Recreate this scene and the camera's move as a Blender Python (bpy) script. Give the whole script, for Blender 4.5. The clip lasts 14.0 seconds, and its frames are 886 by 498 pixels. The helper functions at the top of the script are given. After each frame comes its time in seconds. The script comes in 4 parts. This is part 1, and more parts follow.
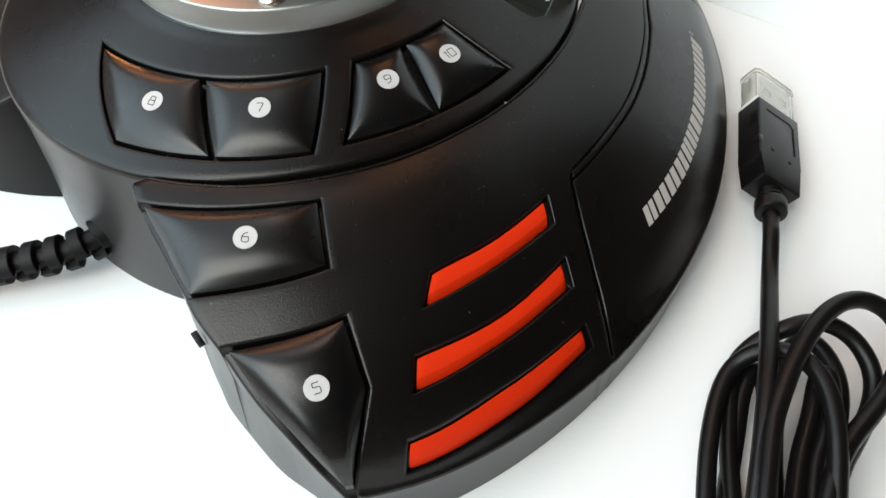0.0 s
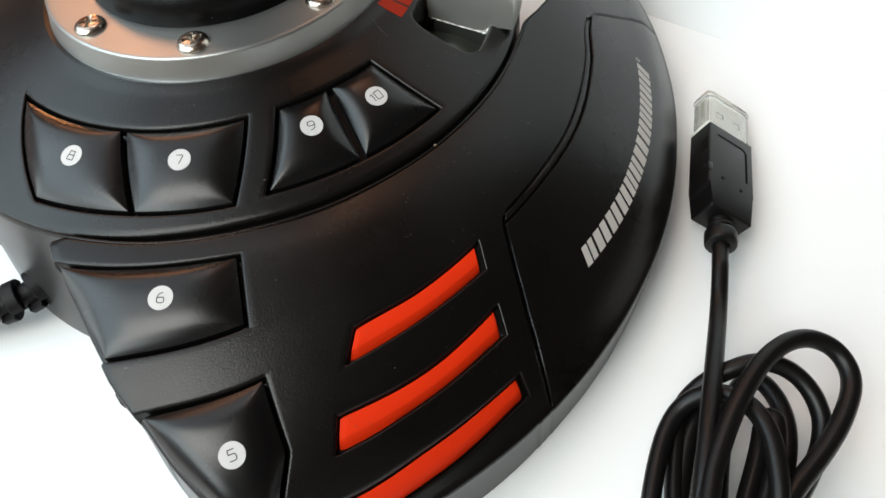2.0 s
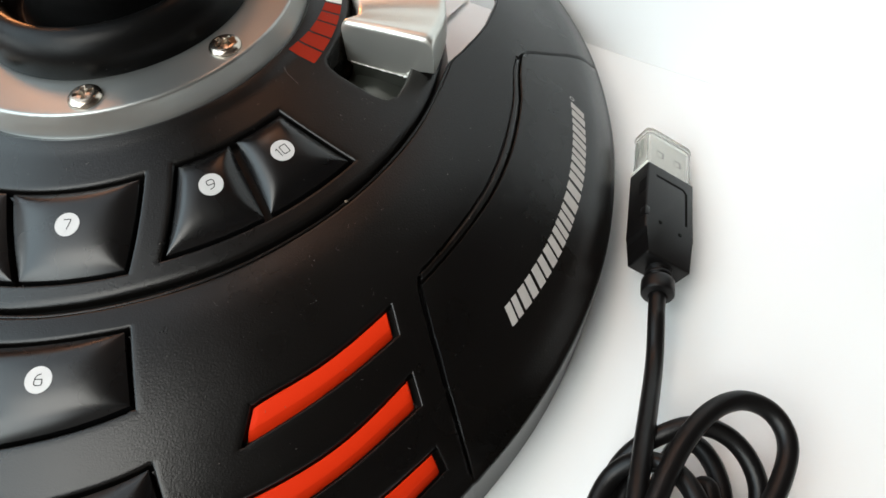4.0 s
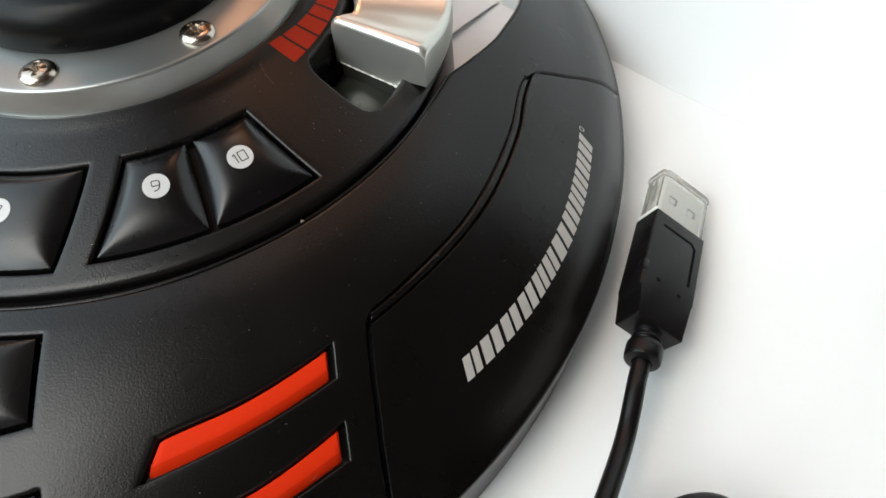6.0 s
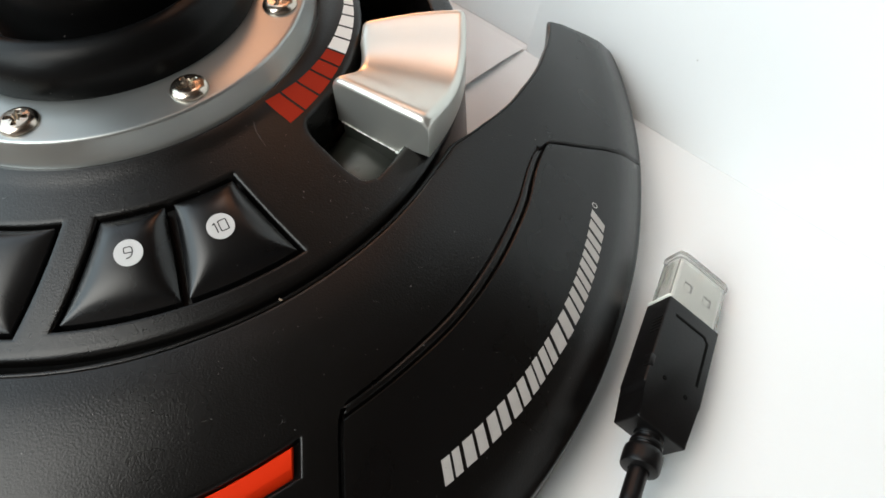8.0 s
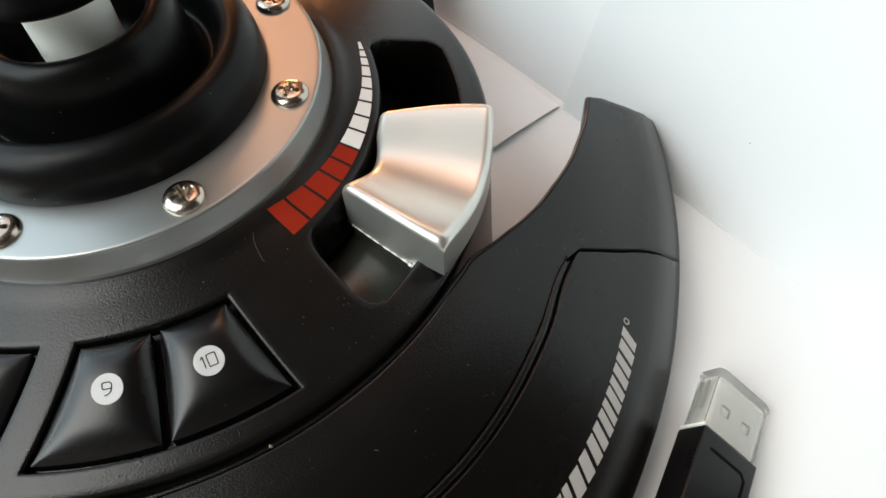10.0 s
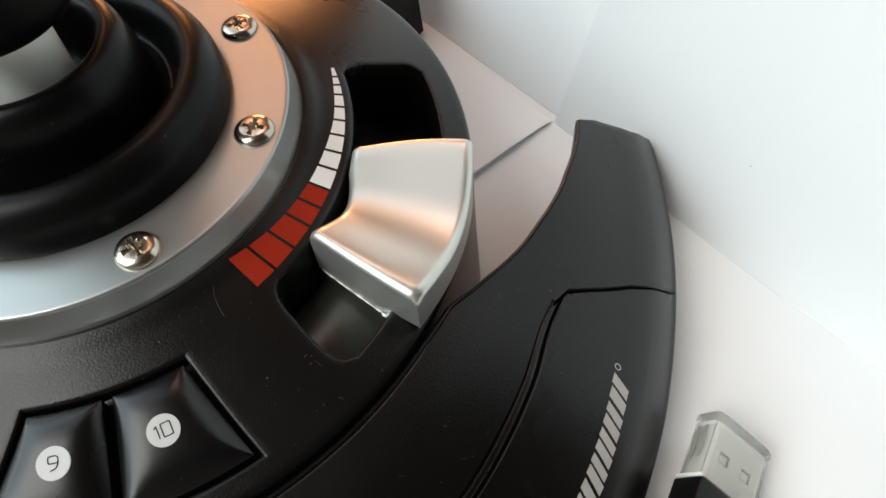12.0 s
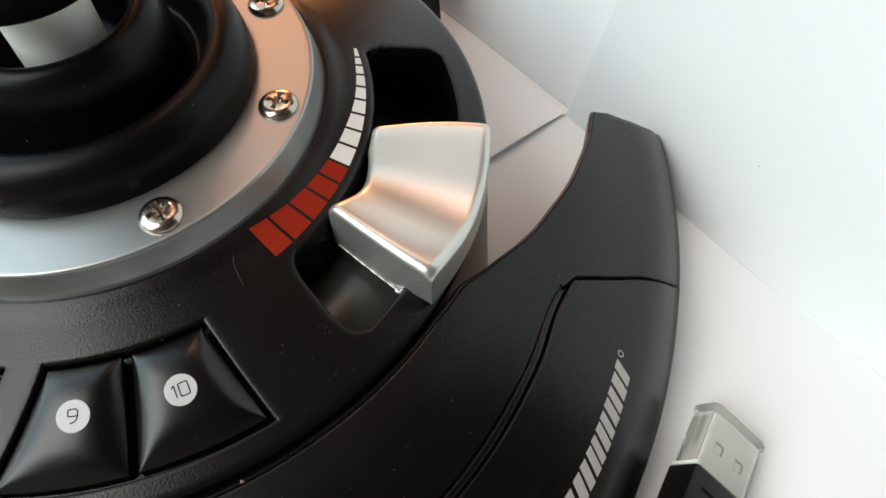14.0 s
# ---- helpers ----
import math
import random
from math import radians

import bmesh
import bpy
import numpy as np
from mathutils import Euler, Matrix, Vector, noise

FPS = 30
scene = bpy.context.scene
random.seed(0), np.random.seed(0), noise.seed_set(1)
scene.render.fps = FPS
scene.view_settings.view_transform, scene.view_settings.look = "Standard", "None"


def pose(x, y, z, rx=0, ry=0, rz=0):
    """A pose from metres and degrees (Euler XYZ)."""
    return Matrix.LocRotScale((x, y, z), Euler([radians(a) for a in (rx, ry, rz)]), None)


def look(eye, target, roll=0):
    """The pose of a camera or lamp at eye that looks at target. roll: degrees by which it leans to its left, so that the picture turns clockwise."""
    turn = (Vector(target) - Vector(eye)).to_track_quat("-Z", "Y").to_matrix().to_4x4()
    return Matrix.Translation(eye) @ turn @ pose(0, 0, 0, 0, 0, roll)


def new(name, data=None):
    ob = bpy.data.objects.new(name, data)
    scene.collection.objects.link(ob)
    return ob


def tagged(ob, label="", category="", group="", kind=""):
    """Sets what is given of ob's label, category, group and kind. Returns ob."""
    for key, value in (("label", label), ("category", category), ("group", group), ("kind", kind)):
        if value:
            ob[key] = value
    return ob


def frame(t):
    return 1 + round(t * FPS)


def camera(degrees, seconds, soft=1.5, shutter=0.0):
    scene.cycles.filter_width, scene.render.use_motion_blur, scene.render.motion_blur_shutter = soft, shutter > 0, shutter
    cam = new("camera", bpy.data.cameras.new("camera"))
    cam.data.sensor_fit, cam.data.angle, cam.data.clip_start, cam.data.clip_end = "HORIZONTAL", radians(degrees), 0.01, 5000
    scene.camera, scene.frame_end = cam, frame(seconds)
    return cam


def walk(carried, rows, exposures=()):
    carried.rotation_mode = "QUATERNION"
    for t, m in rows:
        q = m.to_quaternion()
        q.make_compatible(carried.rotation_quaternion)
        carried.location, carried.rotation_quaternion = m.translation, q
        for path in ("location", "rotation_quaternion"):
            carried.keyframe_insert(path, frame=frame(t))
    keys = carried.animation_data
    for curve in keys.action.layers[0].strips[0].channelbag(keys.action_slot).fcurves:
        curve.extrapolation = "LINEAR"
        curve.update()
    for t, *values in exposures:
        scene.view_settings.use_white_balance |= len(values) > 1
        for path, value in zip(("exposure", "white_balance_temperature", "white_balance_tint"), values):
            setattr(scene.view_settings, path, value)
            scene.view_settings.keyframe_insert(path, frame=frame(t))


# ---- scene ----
cam = camera(65.66, 14.0, soft=1.6)
# seconds, eye in metres, turn in degrees; the origin is the stick's axis at table height
PATH = [
    (0.0, 0.03185, -0.16206, 0.14034, 35.343, 2.196, -2.954),
    (0.5, 0.03477, -0.15993, 0.14034, 35.132, 2.333, -2.842),
    (1.0, 0.04001, -0.15720, 0.14028, 35.503, 3.229, -3.436),
    (1.5, 0.04483, -0.15639, 0.13943, 35.792, 3.735, -3.493),
    (2.0, 0.04755, -0.15351, 0.14133, 35.603, 3.625, -4.073),
    (2.5, 0.05201, -0.14754, 0.14078, 35.767, 3.635, -4.762),
    (3.0, 0.05466, -0.14320, 0.13910, 35.766, 3.083, -5.651),
    (3.5, 0.06191, -0.14133, 0.14143, 35.781, 3.694, -5.671),
    (3.7, 0.06248, -0.14266, 0.14074, 36.335, 3.555, -5.966),
    (5.8, 0.07400, -0.12702, 0.13530, 35.336, 1.894, 1.772),
    (6.0, 0.07642, -0.12640, 0.13410, 35.248, 1.717, 2.162),
    (6.5, 0.07707, -0.12208, 0.13140, 35.235, -0.395, 3.633),
    (7.0, 0.07778, -0.11811, 0.13300, 35.975, 0.540, 4.535),
    (7.5, 0.07923, -0.11357, 0.13546, 36.095, 1.078, 5.624),
    (8.0, 0.08081, -0.10975, 0.13482, 35.934, 0.830, 6.796),
    (8.2, 0.08006, -0.10599, 0.13384, 35.416, 0.956, 7.246),
    (10.3, 0.07955, -0.08204, 0.13965, 34.426, 1.290, 10.556),
    (10.5, 0.08153, -0.08212, 0.13935, 34.404, 1.275, 10.434),
    (11.0, 0.08294, -0.07786, 0.13975, 34.092, 0.555, 9.821),
    (11.5, 0.08200, -0.07252, 0.13933, 33.552, 0.873, 9.661),
    (12.0, 0.08183, -0.06930, 0.13820, 33.302, 1.924, 10.283),
    (12.5, 0.08138, -0.06951, 0.13880, 32.837, 1.950, 10.606),
    (13.0, 0.07917, -0.07178, 0.13992, 33.616, 1.875, 11.357),
    (13.5, 0.08008, -0.07139, 0.13881, 32.935, 1.820, 13.225),
    (14.0, 0.07993, -0.07312, 0.13938, 32.793, 0.260, 12.513),
]
walk(cam, [(t, pose(x, y, z, rx, ry, rz)) for t, x, y, z, rx, ry, rz in PATH],
     exposures=[(0.0, -0.08), (3.5, -0.03), (8.0, -0.10), (11.0, -0.13), (12.0, -0.21), (14.0, -0.21)])

from mathutils.bvhtree import BVHTree

# ---- light ----
MM = 0.001
world = bpy.data.worlds.new("world")
scene.world = world
world.use_nodes = True
sky = world.node_tree.nodes.new("ShaderNodeTexSky")
sky.sky_type, sky.sun_disc = "NISHITA", False
sky.sun_elevation, sky.sun_rotation = radians(35), radians(200)
world.node_tree.links.new(sky.outputs[0], world.node_tree.nodes["Background"].inputs[0])
world.node_tree.nodes["Background"].inputs[1].default_value = 0.12


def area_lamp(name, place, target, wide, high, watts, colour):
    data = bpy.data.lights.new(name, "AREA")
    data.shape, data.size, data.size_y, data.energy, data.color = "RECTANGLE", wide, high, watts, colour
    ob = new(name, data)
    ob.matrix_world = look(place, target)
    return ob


# area lamps on an unseen roof slope beside the table, fitted to daylight reflections
ROOF_N, ROOF_U = Vector((0.6, 0, -0.8)), Vector((0.8, 0, 0.6))
ROOF_C = Vector((-0.36, -0.22, 0.82))
ROOF_PANES = [  # name, up the slope from and to, along the roof from and to, watts, colour
    ("window_daylight", -0.18, 0.24, -0.75, -0.20, 6.0, (1.0, 0.99, 0.92)),
    ("middle_daylight_fill", -0.18, 0.08, -0.20, 0.02, 0.55, (0.96, 1.0, 0.99)),
    ("lower_daylight_fill", -0.60, -0.18, -0.42, 0.25, 3.8, (0.74, 0.91, 0.97)),
    ("lower_front_daylight_fill", -0.60, -0.18, -1.20, -0.42, 7.0, (0.87, 0.96, 0.95)),
    ("front_daylight_fill", -0.18, -0.06, -1.20, -0.75, 0.6, (0.93, 0.95, 1.0)),
    ("lower_side_daylight_fill", -0.60, -0.18, 0.25, 0.55, 0.9, (0.80, 0.93, 1.0)),
    ("side_daylight_fill", -0.18, 0.24, 0.02, 0.55, 0.8, (0.96, 1.0, 0.99)),
    ("rear_daylight_fill", 0.24, 0.42, 0.25, 0.55, 0.6, (1.0, 0.93, 0.88)),
]
for pane, u0, u1, y0, y1, watts, colour in ROOF_PANES:
    c = ROOF_C + ROOF_U * ((u0 + u1) / 2)
    c.y = (y0 + y1) / 2
    area_lamp(pane, c, c + ROOF_N, u1 - u0, y1 - y0, watts, colour).matrix_world = Matrix.Translation(c) @ Matrix((
        (ROOF_U.x, 0, -ROOF_N.x, 0), (ROOF_U.y, 1, -ROOF_N.y, 0), (ROOF_U.z, 0, -ROOF_N.z, 0), (0, 0, 0, 1)))
# added lamp in the unseen west wall, brightens the left flanks of the caps
area_lamp("west_low_fill", (-0.872, -0.19, 0.285), (0.0, -0.19, 0.24), 0.6, 0.21, 1.9, (0.92, 1.0, 0.98))
# added warm lamp out of view, gives the collar its orange reflection
area_lamp("warm_collar_fill", (-0.38, 0.72, 0.66), (0.05, 0.04, 0.0), 0.26, 0.26, 1.15, (1.0, 0.46, 0.25))
# added warm lamp out of view, tints the shaded paper behind the lever
area_lamp("warm_overhead_fill", (0.02, 0.45, 0.86), (0.07, 0.04, 0.0), 0.36, 0.36, 1.0, (1.0, 0.44, 0.22))
# unseen warm lamp, placed for the orange reflections on the cap tops
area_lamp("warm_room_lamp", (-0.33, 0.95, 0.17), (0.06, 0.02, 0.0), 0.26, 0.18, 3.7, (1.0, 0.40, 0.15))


# ---- materials ----
def material(name, colour, rough=0.5, metal=0.0, specular=0.5, vary=0.12, scale=60.0, bump=0.0, bump_scale=2500.0,
             rough_vary=0.08, dust=0.0):
    m = bpy.data.materials.new(name)
    m.use_nodes = True
    t = m.node_tree
    n, b = t.nodes, t.nodes["Principled BSDF"]
    co = n.new("ShaderNodeTexCoord")
    big = n.new("ShaderNodeTexNoise")
    big.inputs["Scale"].default_value, big.inputs["Detail"].default_value = scale, 6
    t.links.new(co.outputs["Object"], big.inputs["Vector"])
    mix = n.new("ShaderNodeMix")
    mix.data_type = "RGBA"
    mix.inputs["A"].default_value = (*[c * (1 - vary) for c in colour], 1)
    mix.inputs["B"].default_value = (*[min(1, c * (1 + vary)) for c in colour], 1)
    t.links.new(big.outputs["Fac"], mix.inputs["Factor"])
    out = mix.outputs["Result"]
    if dust:
        cells = n.new("ShaderNodeTexVoronoi")
        cells.inputs["Scale"].default_value = 300
        t.links.new(co.outputs["Object"], cells.inputs["Vector"])
        ramp = n.new("ShaderNodeMapRange")
        ramp.inputs["From Min"].default_value, ramp.inputs["From Max"].default_value = 0.046, 0.026
        t.links.new(cells.outputs["Distance"], ramp.inputs["Value"])
        chosen = n.new("ShaderNodeSeparateColor")
        t.links.new(cells.outputs["Color"], chosen.inputs[0])
        some = n.new("ShaderNodeMath")
        some.operation = "POWER"
        some.inputs[1].default_value = 1.5
        t.links.new(chosen.outputs[0], some.inputs[0])
        pick = n.new("ShaderNodeMath")
        pick.operation = "MULTIPLY"
        t.links.new(some.outputs[0], pick.inputs[0])
        t.links.new(ramp.outputs[0], pick.inputs[1])
        cover = n.new("ShaderNodeMath")
        cover.operation = "MULTIPLY"
        cover.inputs[1].default_value = dust
        t.links.new(pick.outputs[0], cover.inputs[0])
        dusty = n.new("ShaderNodeMix")
        dusty.data_type = "RGBA"
        dusty.inputs["B"].default_value = (0.45, 0.42, 0.4, 1)
        t.links.new(cover.outputs[0], dusty.inputs["Factor"])
        t.links.new(out, dusty.inputs["A"])
        out = dusty.outputs["Result"]
    t.links.new(out, b.inputs["Base Color"])
    rr = n.new("ShaderNodeMapRange")
    rr.inputs["To Min"].default_value, rr.inputs["To Max"].default_value = rough - rough_vary, rough + rough_vary
    t.links.new(big.outputs["Fac"], rr.inputs["Value"])
    t.links.new(rr.outputs[0], b.inputs["Roughness"])
    b.inputs["Metallic"].default_value = metal
    b.inputs["Specular IOR Level"].default_value = specular
    if bump:
        grain = n.new("ShaderNodeTexNoise")
        grain.inputs["Scale"].default_value, grain.inputs["Detail"].default_value = bump_scale, 2
        t.links.new(co.outputs["Object"], grain.inputs["Vector"])
        bp = n.new("ShaderNodeBump")
        bp.inputs["Strength"].default_value, bp.inputs["Distance"].default_value = bump, 0.0002
        t.links.new(grain.outputs["Fac"], bp.inputs["Height"])
        t.links.new(bp.outputs[0], b.inputs["Normal"])
    return m


BLACK = material("black_satin_plastic", (0.0029, 0.0025, 0.0022), 0.29, specular=0.33, bump=0.2, bump_scale=3000, dust=0.35)
BUTTON = material("black_smooth_plastic", (0.0024, 0.0023, 0.0024), 0.28, specular=0.45, bump=0.03, dust=0.2)
# base lifted above BLACK: part of the paper's reflection is in the colour
SIDE = material("side_plastic_with_sheen", (0.02, 0.02, 0.02), 0.32, specular=0.45, bump=0.12)
RUBBER = material("black_rubber", (0.0025, 0.0025, 0.0025), 0.34, specular=0.15, bump=0.15, dust=0.4)
SILVER = material("silver_painted_metal", (0.365, 0.377, 0.365), 0.35, metal=0.85, bump=0.015, bump_scale=4000, vary=0.05)
LEVER = material("champagne_silver_paint", (0.64, 0.64, 0.595), 0.33, metal=0.8, bump=0.05, bump_scale=4000, vary=0.04)
CHROME = material("nickel_screw_metal", (0.52, 0.46, 0.39), 0.22, metal=1.0, vary=0.1, scale=400)
RED = material("red_orange_plastic", (0.72, 0.030, 0.003), 0.6, specular=0.12, vary=0.03, bump=0.1)
RED_PRINT = material("dark_red_print", (0.28, 0.019, 0.006), 0.6, specular=0.1, vary=0.08, bump=0.15)
WHITE_PRINT = material("white_print", (0.76, 0.76, 0.74), 0.5, vary=0.05, bump=0.15)
LOGO_PRINT = material("silver_grey_print", (0.46, 0.44, 0.42), 0.5, vary=0.1, scale=500, bump=0.15)
BADGE = material("pale_silver_print", (0.55, 0.54, 0.53), 0.42, vary=0.06, scale=300)
# black for printed numbers, also for the painted shade of the grip's groove
INK_SHADE = material("ink_and_groove_shade", (0.004, 0.004, 0.004), 0.9, specular=0.1)
SLOT = material("dark_grey_slot_plastic", (0.034, 0.037, 0.031), 0.3, specular=0.4, vary=0.2, scale=200)
SHAFT = material("white_nylon", (0.90, 0.92, 0.84), 0.45, vary=0.05)
CORD = material("black_cord_rubber", (0.004, 0.0036, 0.0036), 0.36, specular=0.26, bump=0.12)
RELIEF_RUBBER = material("dull_black_rubber", (0.006, 0.0055, 0.006), 0.5, specular=0.2, bump=0.1)
PAPER = material("white_paper", (0.85, 0.87, 0.87), 0.85, specular=0.2, vary=0.015, scale=30, bump=0.1, bump_scale=1200)
FLECK = material("brown_fleck", (0.12, 0.06, 0.03), 0.7)
CRUMB = material("brown_crumb", (0.22, 0.16, 0.11), 0.8)
LINT = material("grey_lint", (0.15, 0.14, 0.13), 0.9, vary=0.3, scale=40)
HOLE = material("shadowed_steel", (0.24, 0.23, 0.21), 0.5, metal=0.6)
STEEL = material("tinned_steel", (0.86, 0.85, 0.81), 0.5, metal=0.35, vary=0.06, scale=300)
# tones of the unseen room, set for the reflections and bounce they give
WALL = material("pale_grey_wall", (0.45, 0.44, 0.43), 0.9, vary=0.04, scale=3)
EAST_WALL = material("brown_grey_wall", (0.20, 0.185, 0.17), 0.8, vary=0.1, scale=3)
PALE_WALL = material("cool_white_wall", (0.60, 0.66, 0.74), 0.9, vary=0.04, scale=3)
CEILING = material("grey_ceiling", (0.24, 0.235, 0.23), 0.9, vary=0.03, scale=3)
WARM_WALL = material("orange_brown_wall", (0.40, 0.17, 0.07), 0.7, vary=0.15, scale=3)
WOOD = material("brown_table_wood", (0.25, 0.14, 0.07), 0.5, vary=0.25, scale=12)


def clear_plastic(name):
    m = bpy.data.materials.new(name)
    m.use_nodes = True
    b = m.node_tree.nodes["Principled BSDF"]
    b.inputs["Base Color"].default_value = (0.96, 0.975, 0.95, 1)
    b.inputs["Roughness"].default_value = 0.15
    b.inputs["Transmission Weight"].default_value = 0.86
    b.inputs["IOR"].default_value = 1.3
    return m


CLEAR = clear_plastic("clear_cap_plastic")
# grey that paints the shade inside the cap's slits
SLIT_SHADE = material("slit_shade_grey", (0.30, 0.33, 0.29), 0.4, vary=0.1, scale=300)


# ---- helpers for building, in millimetres ----
def part(name, bm, mat, parent=None, label="", sharp=35, smooth=True):
    for v in bm.verts:
        v.co *= MM
    me = bpy.data.meshes.new(name)
    bmesh.ops.recalc_face_normals(bm, faces=bm.faces)
    bm.to_mesh(me)
    bm.free()
    me.materials.append(mat)
    if smooth:
        me.polygons.foreach_set("use_smooth", [True] * len(me.polygons))
        me.set_sharp_from_angle(angle=radians(sharp))
    ob = new(name, me)
    if parent:
        ob.parent = parent
    if label:
        ob["label"] = label
    return ob


def thing(name, label, category, group="", kind=""):
    ob = new(name)
    ob.empty_display_size = 0.01
    return tagged(ob, label, category, group, kind)


def grid_faces(bm, rows, wrap=False):
    """Quads between rows of vertices."""
    for a, b in zip(rows, rows[1:]):
        n = len(a)
        for i in range(n if wrap else n - 1):
            j = (i + 1) % n
            quad = []
            for v in (a[i], a[j], b[j], b[i]):
                if v not in quad:
                    quad.append(v)
            if len(quad) > 2:
                try:
                    bm.faces.new(quad)
                except ValueError:
                    pass


def lathe(profile, steps=96, axis=(0, 0), closed=False):
    bm = bmesh.new()
    rows = []
    for r, z in profile:
        rows.append([bm.verts.new((axis[0] + r * math.cos(2 * math.pi * k / steps),
                                   axis[1] + r * math.sin(2 * math.pi * k / steps), z)) for k in range(steps)])
    grid_faces(bm, rows, wrap=True)
    if closed:
        bm.faces.new(rows[0])
        bm.faces.new(rows[-1])
    return bm


def rounded(points, steps=4):
    """A profile with each bend smoothed (Chaikin)."""
    for _ in range(steps):
        out = [points[0]]
        for a, b in zip(points, points[1:]):
            out.append(tuple(0.75 * p + 0.25 * q for p, q in zip(a, b)))
            out.append(tuple(0.25 * p + 0.75 * q for p, q in zip(a, b)))
        points = out + [points[-1]]
    return points


def tube(path, radius, sides=14, steps=3, caps=True):
    path = rounded([tuple(map(float, p)) for p in path], steps)
    bm = bmesh.new()
    rows = []
    up = Vector((0, 0, 1))
    for i, p in enumerate(path):
        d = Vector(path[min(i + 1, len(path) - 1)]) - Vector(path[max(i - 1, 0)])
        d.normalize()
        side = d.cross(up)
        if side.length < 1e-3:
            side = Vector((1, 0, 0))
        side.normalize()
        top = side.cross(d)
        r = radius(i / (len(path) - 1)) if callable(radius) else radius
        rows.append([bm.verts.new(Vector(p) + r * (math.cos(2 * math.pi * k / sides) * side + math.sin(2 * math.pi * k / sides) * top))
                     for k in range(sides)])
    grid_faces(bm, rows, wrap=True)
    if caps:
        bm.faces.new(rows[0])
        bm.faces.new(rows[-1])
    return bm


def box(lo, hi, bevel=0.0, segments=2):
    bm = bmesh.new()
    bmesh.ops.create_cube(bm, size=1.0)
    for v in bm.verts:
        v.co = [(l + h) / 2 + c * (h - l) for c, l, h in zip(v.co, lo, hi)]
    if bevel:
        bmesh.ops.bevel(bm, geom=bm.edges[:], offset=bevel, segments=segments, affect="EDGES", profile=0.5)
    return bm


def interp(x, table):
    xs, ys = zip(*table)
    return float(np.interp(x, xs, ys))


def xy(r, th):
    return r * math.cos(radians(th)), r * math.sin(radians(th))


# ---- the forms of the base: heights over the table as functions of radius and angle round the stick ----
def z_disc(r, th=0.0):
    return 50.7 - (r - 42) * 0.333 + 0.3 * smoothstep((44 - r) / 2.0)


def smoothstep(x):
    x = min(1, max(0, x))
    return x * x * (3 - 2 * x)


R_FULL = [(-125, 130.5), (-84, 126.6), (-76.8, 125.8), (-65, 122.4), (-50.8, 118.5), (-37, 115.3), (-20, 112.4),
          (-10, 111.9), (0, 112.1), (14, 114.2), (24, 117.0)]
RIGHT = [(0, 41), (0.2, 38.5), (0.42, 33.9), (0.7, 25.5), (0.87, 19.8), (1, 13)]
FRONT = [(0, 41.6), (0.14, 41.0), (0.375, 37.9), (0.53, 34.9), (0.75, 29.4), (0.92, 22.3), (1, 15)]


def curve(x, table):
    """A smooth line through the points of a table."""
    xs, ys = [p[0] for p in table], [p[1] for p in table]
    k = min(max(int(np.searchsorted(xs, x)) - 1, 0), len(xs) - 2)

    def slope(i):
        a, b = max(i - 1, 0), min(i + 1, len(xs) - 1)
        return (ys[b] - ys[a]) / (xs[b] - xs[a])
    w = xs[k + 1] - xs[k]
    t = (x - xs[k]) / w
    if t > 1:
        return ys[-1] + slope(len(xs) - 1) * (x - xs[-1])
    if t < 0:
        return ys[0] + slope(0) * (x - xs[0])
    return ((2 * t ** 3 - 3 * t ** 2 + 1) * ys[k] + (t ** 3 - 2 * t ** 2 + t) * w * slope(k)
            + (3 * t ** 2 - 2 * t ** 3) * ys[k + 1] + (t ** 3 - t ** 2) * w * slope(k + 1))


def z_wing(r, th):
    u = (r - 71) / (curve(th, R_FULL) - 71)
    w = min(1, max(0, (th + 90) / 42))
    w = w * w * (3 - 2 * w)
    return curve(u, FRONT) * (1 - w) + curve(u, RIGHT) * w


FINE = (-0.6, -0.35, -0.2, -0.1, -0.03, 0.03, 0.1, 0.2, 0.35, 0.6)
BEAD = (-1.3, -1.05, -0.92, -0.68, -0.6, -0.48, -0.35, -0.2, -0.1, -0.03, 0.03, 0.1, 0.2, 0.35, 0.48, 0.6, 0.68, 0.92, 1.05, 1.3)


def lines(stops, spacing, edges=None):
    """Places along one side of a sheet: (stop, offset) pairs that crowd round every inner stop. stops: nominal values."""
    out = []
    for k, s in enumerate(stops):
        if 0 < k < len(stops) - 1 or k in (edges or {}):
            out += [(k, e) for e in (edges or {}).get(k, FINE)]
        else:
            out.append((k, 0.0))
        if k < len(stops) - 1:
            n = max(2, int((stops[k + 1] - s) / spacing))
            out += [(k + j / n, 0.0) for j in range(1, n)]
    return out


# ---- setting ----
def quad_slab(name, corners, thick, mat, label, category):
    """A slab with the given corners in metres, thickened downwards or backwards along its normal."""
    bm = bmesh.new()
    a = [Vector(c) * 1000 for c in corners]
    n = (a[1] - a[0]).cross(a[3] - a[0]).normalized() * thick * 1000
    top = [bm.verts.new(v) for v in a]
    low = [bm.verts.new(v - n) for v in a]
    bm.faces.new(top)
    bm.faces.new(low[::-1])
    for i in range(4):
        bm.faces.new((top[i], top[(i + 1) % 4], low[(i + 1) % 4], low[i]))
    return tagged(part(name, bm, mat, smooth=False), label, category, kind="structure")


# unseen room shell, added to shape what the plastic and collar reflect
X0, X1, Y0, Y1, ZF, ZC = -0.92, 1.9, -1.6, 1.1, -0.75, 1.42
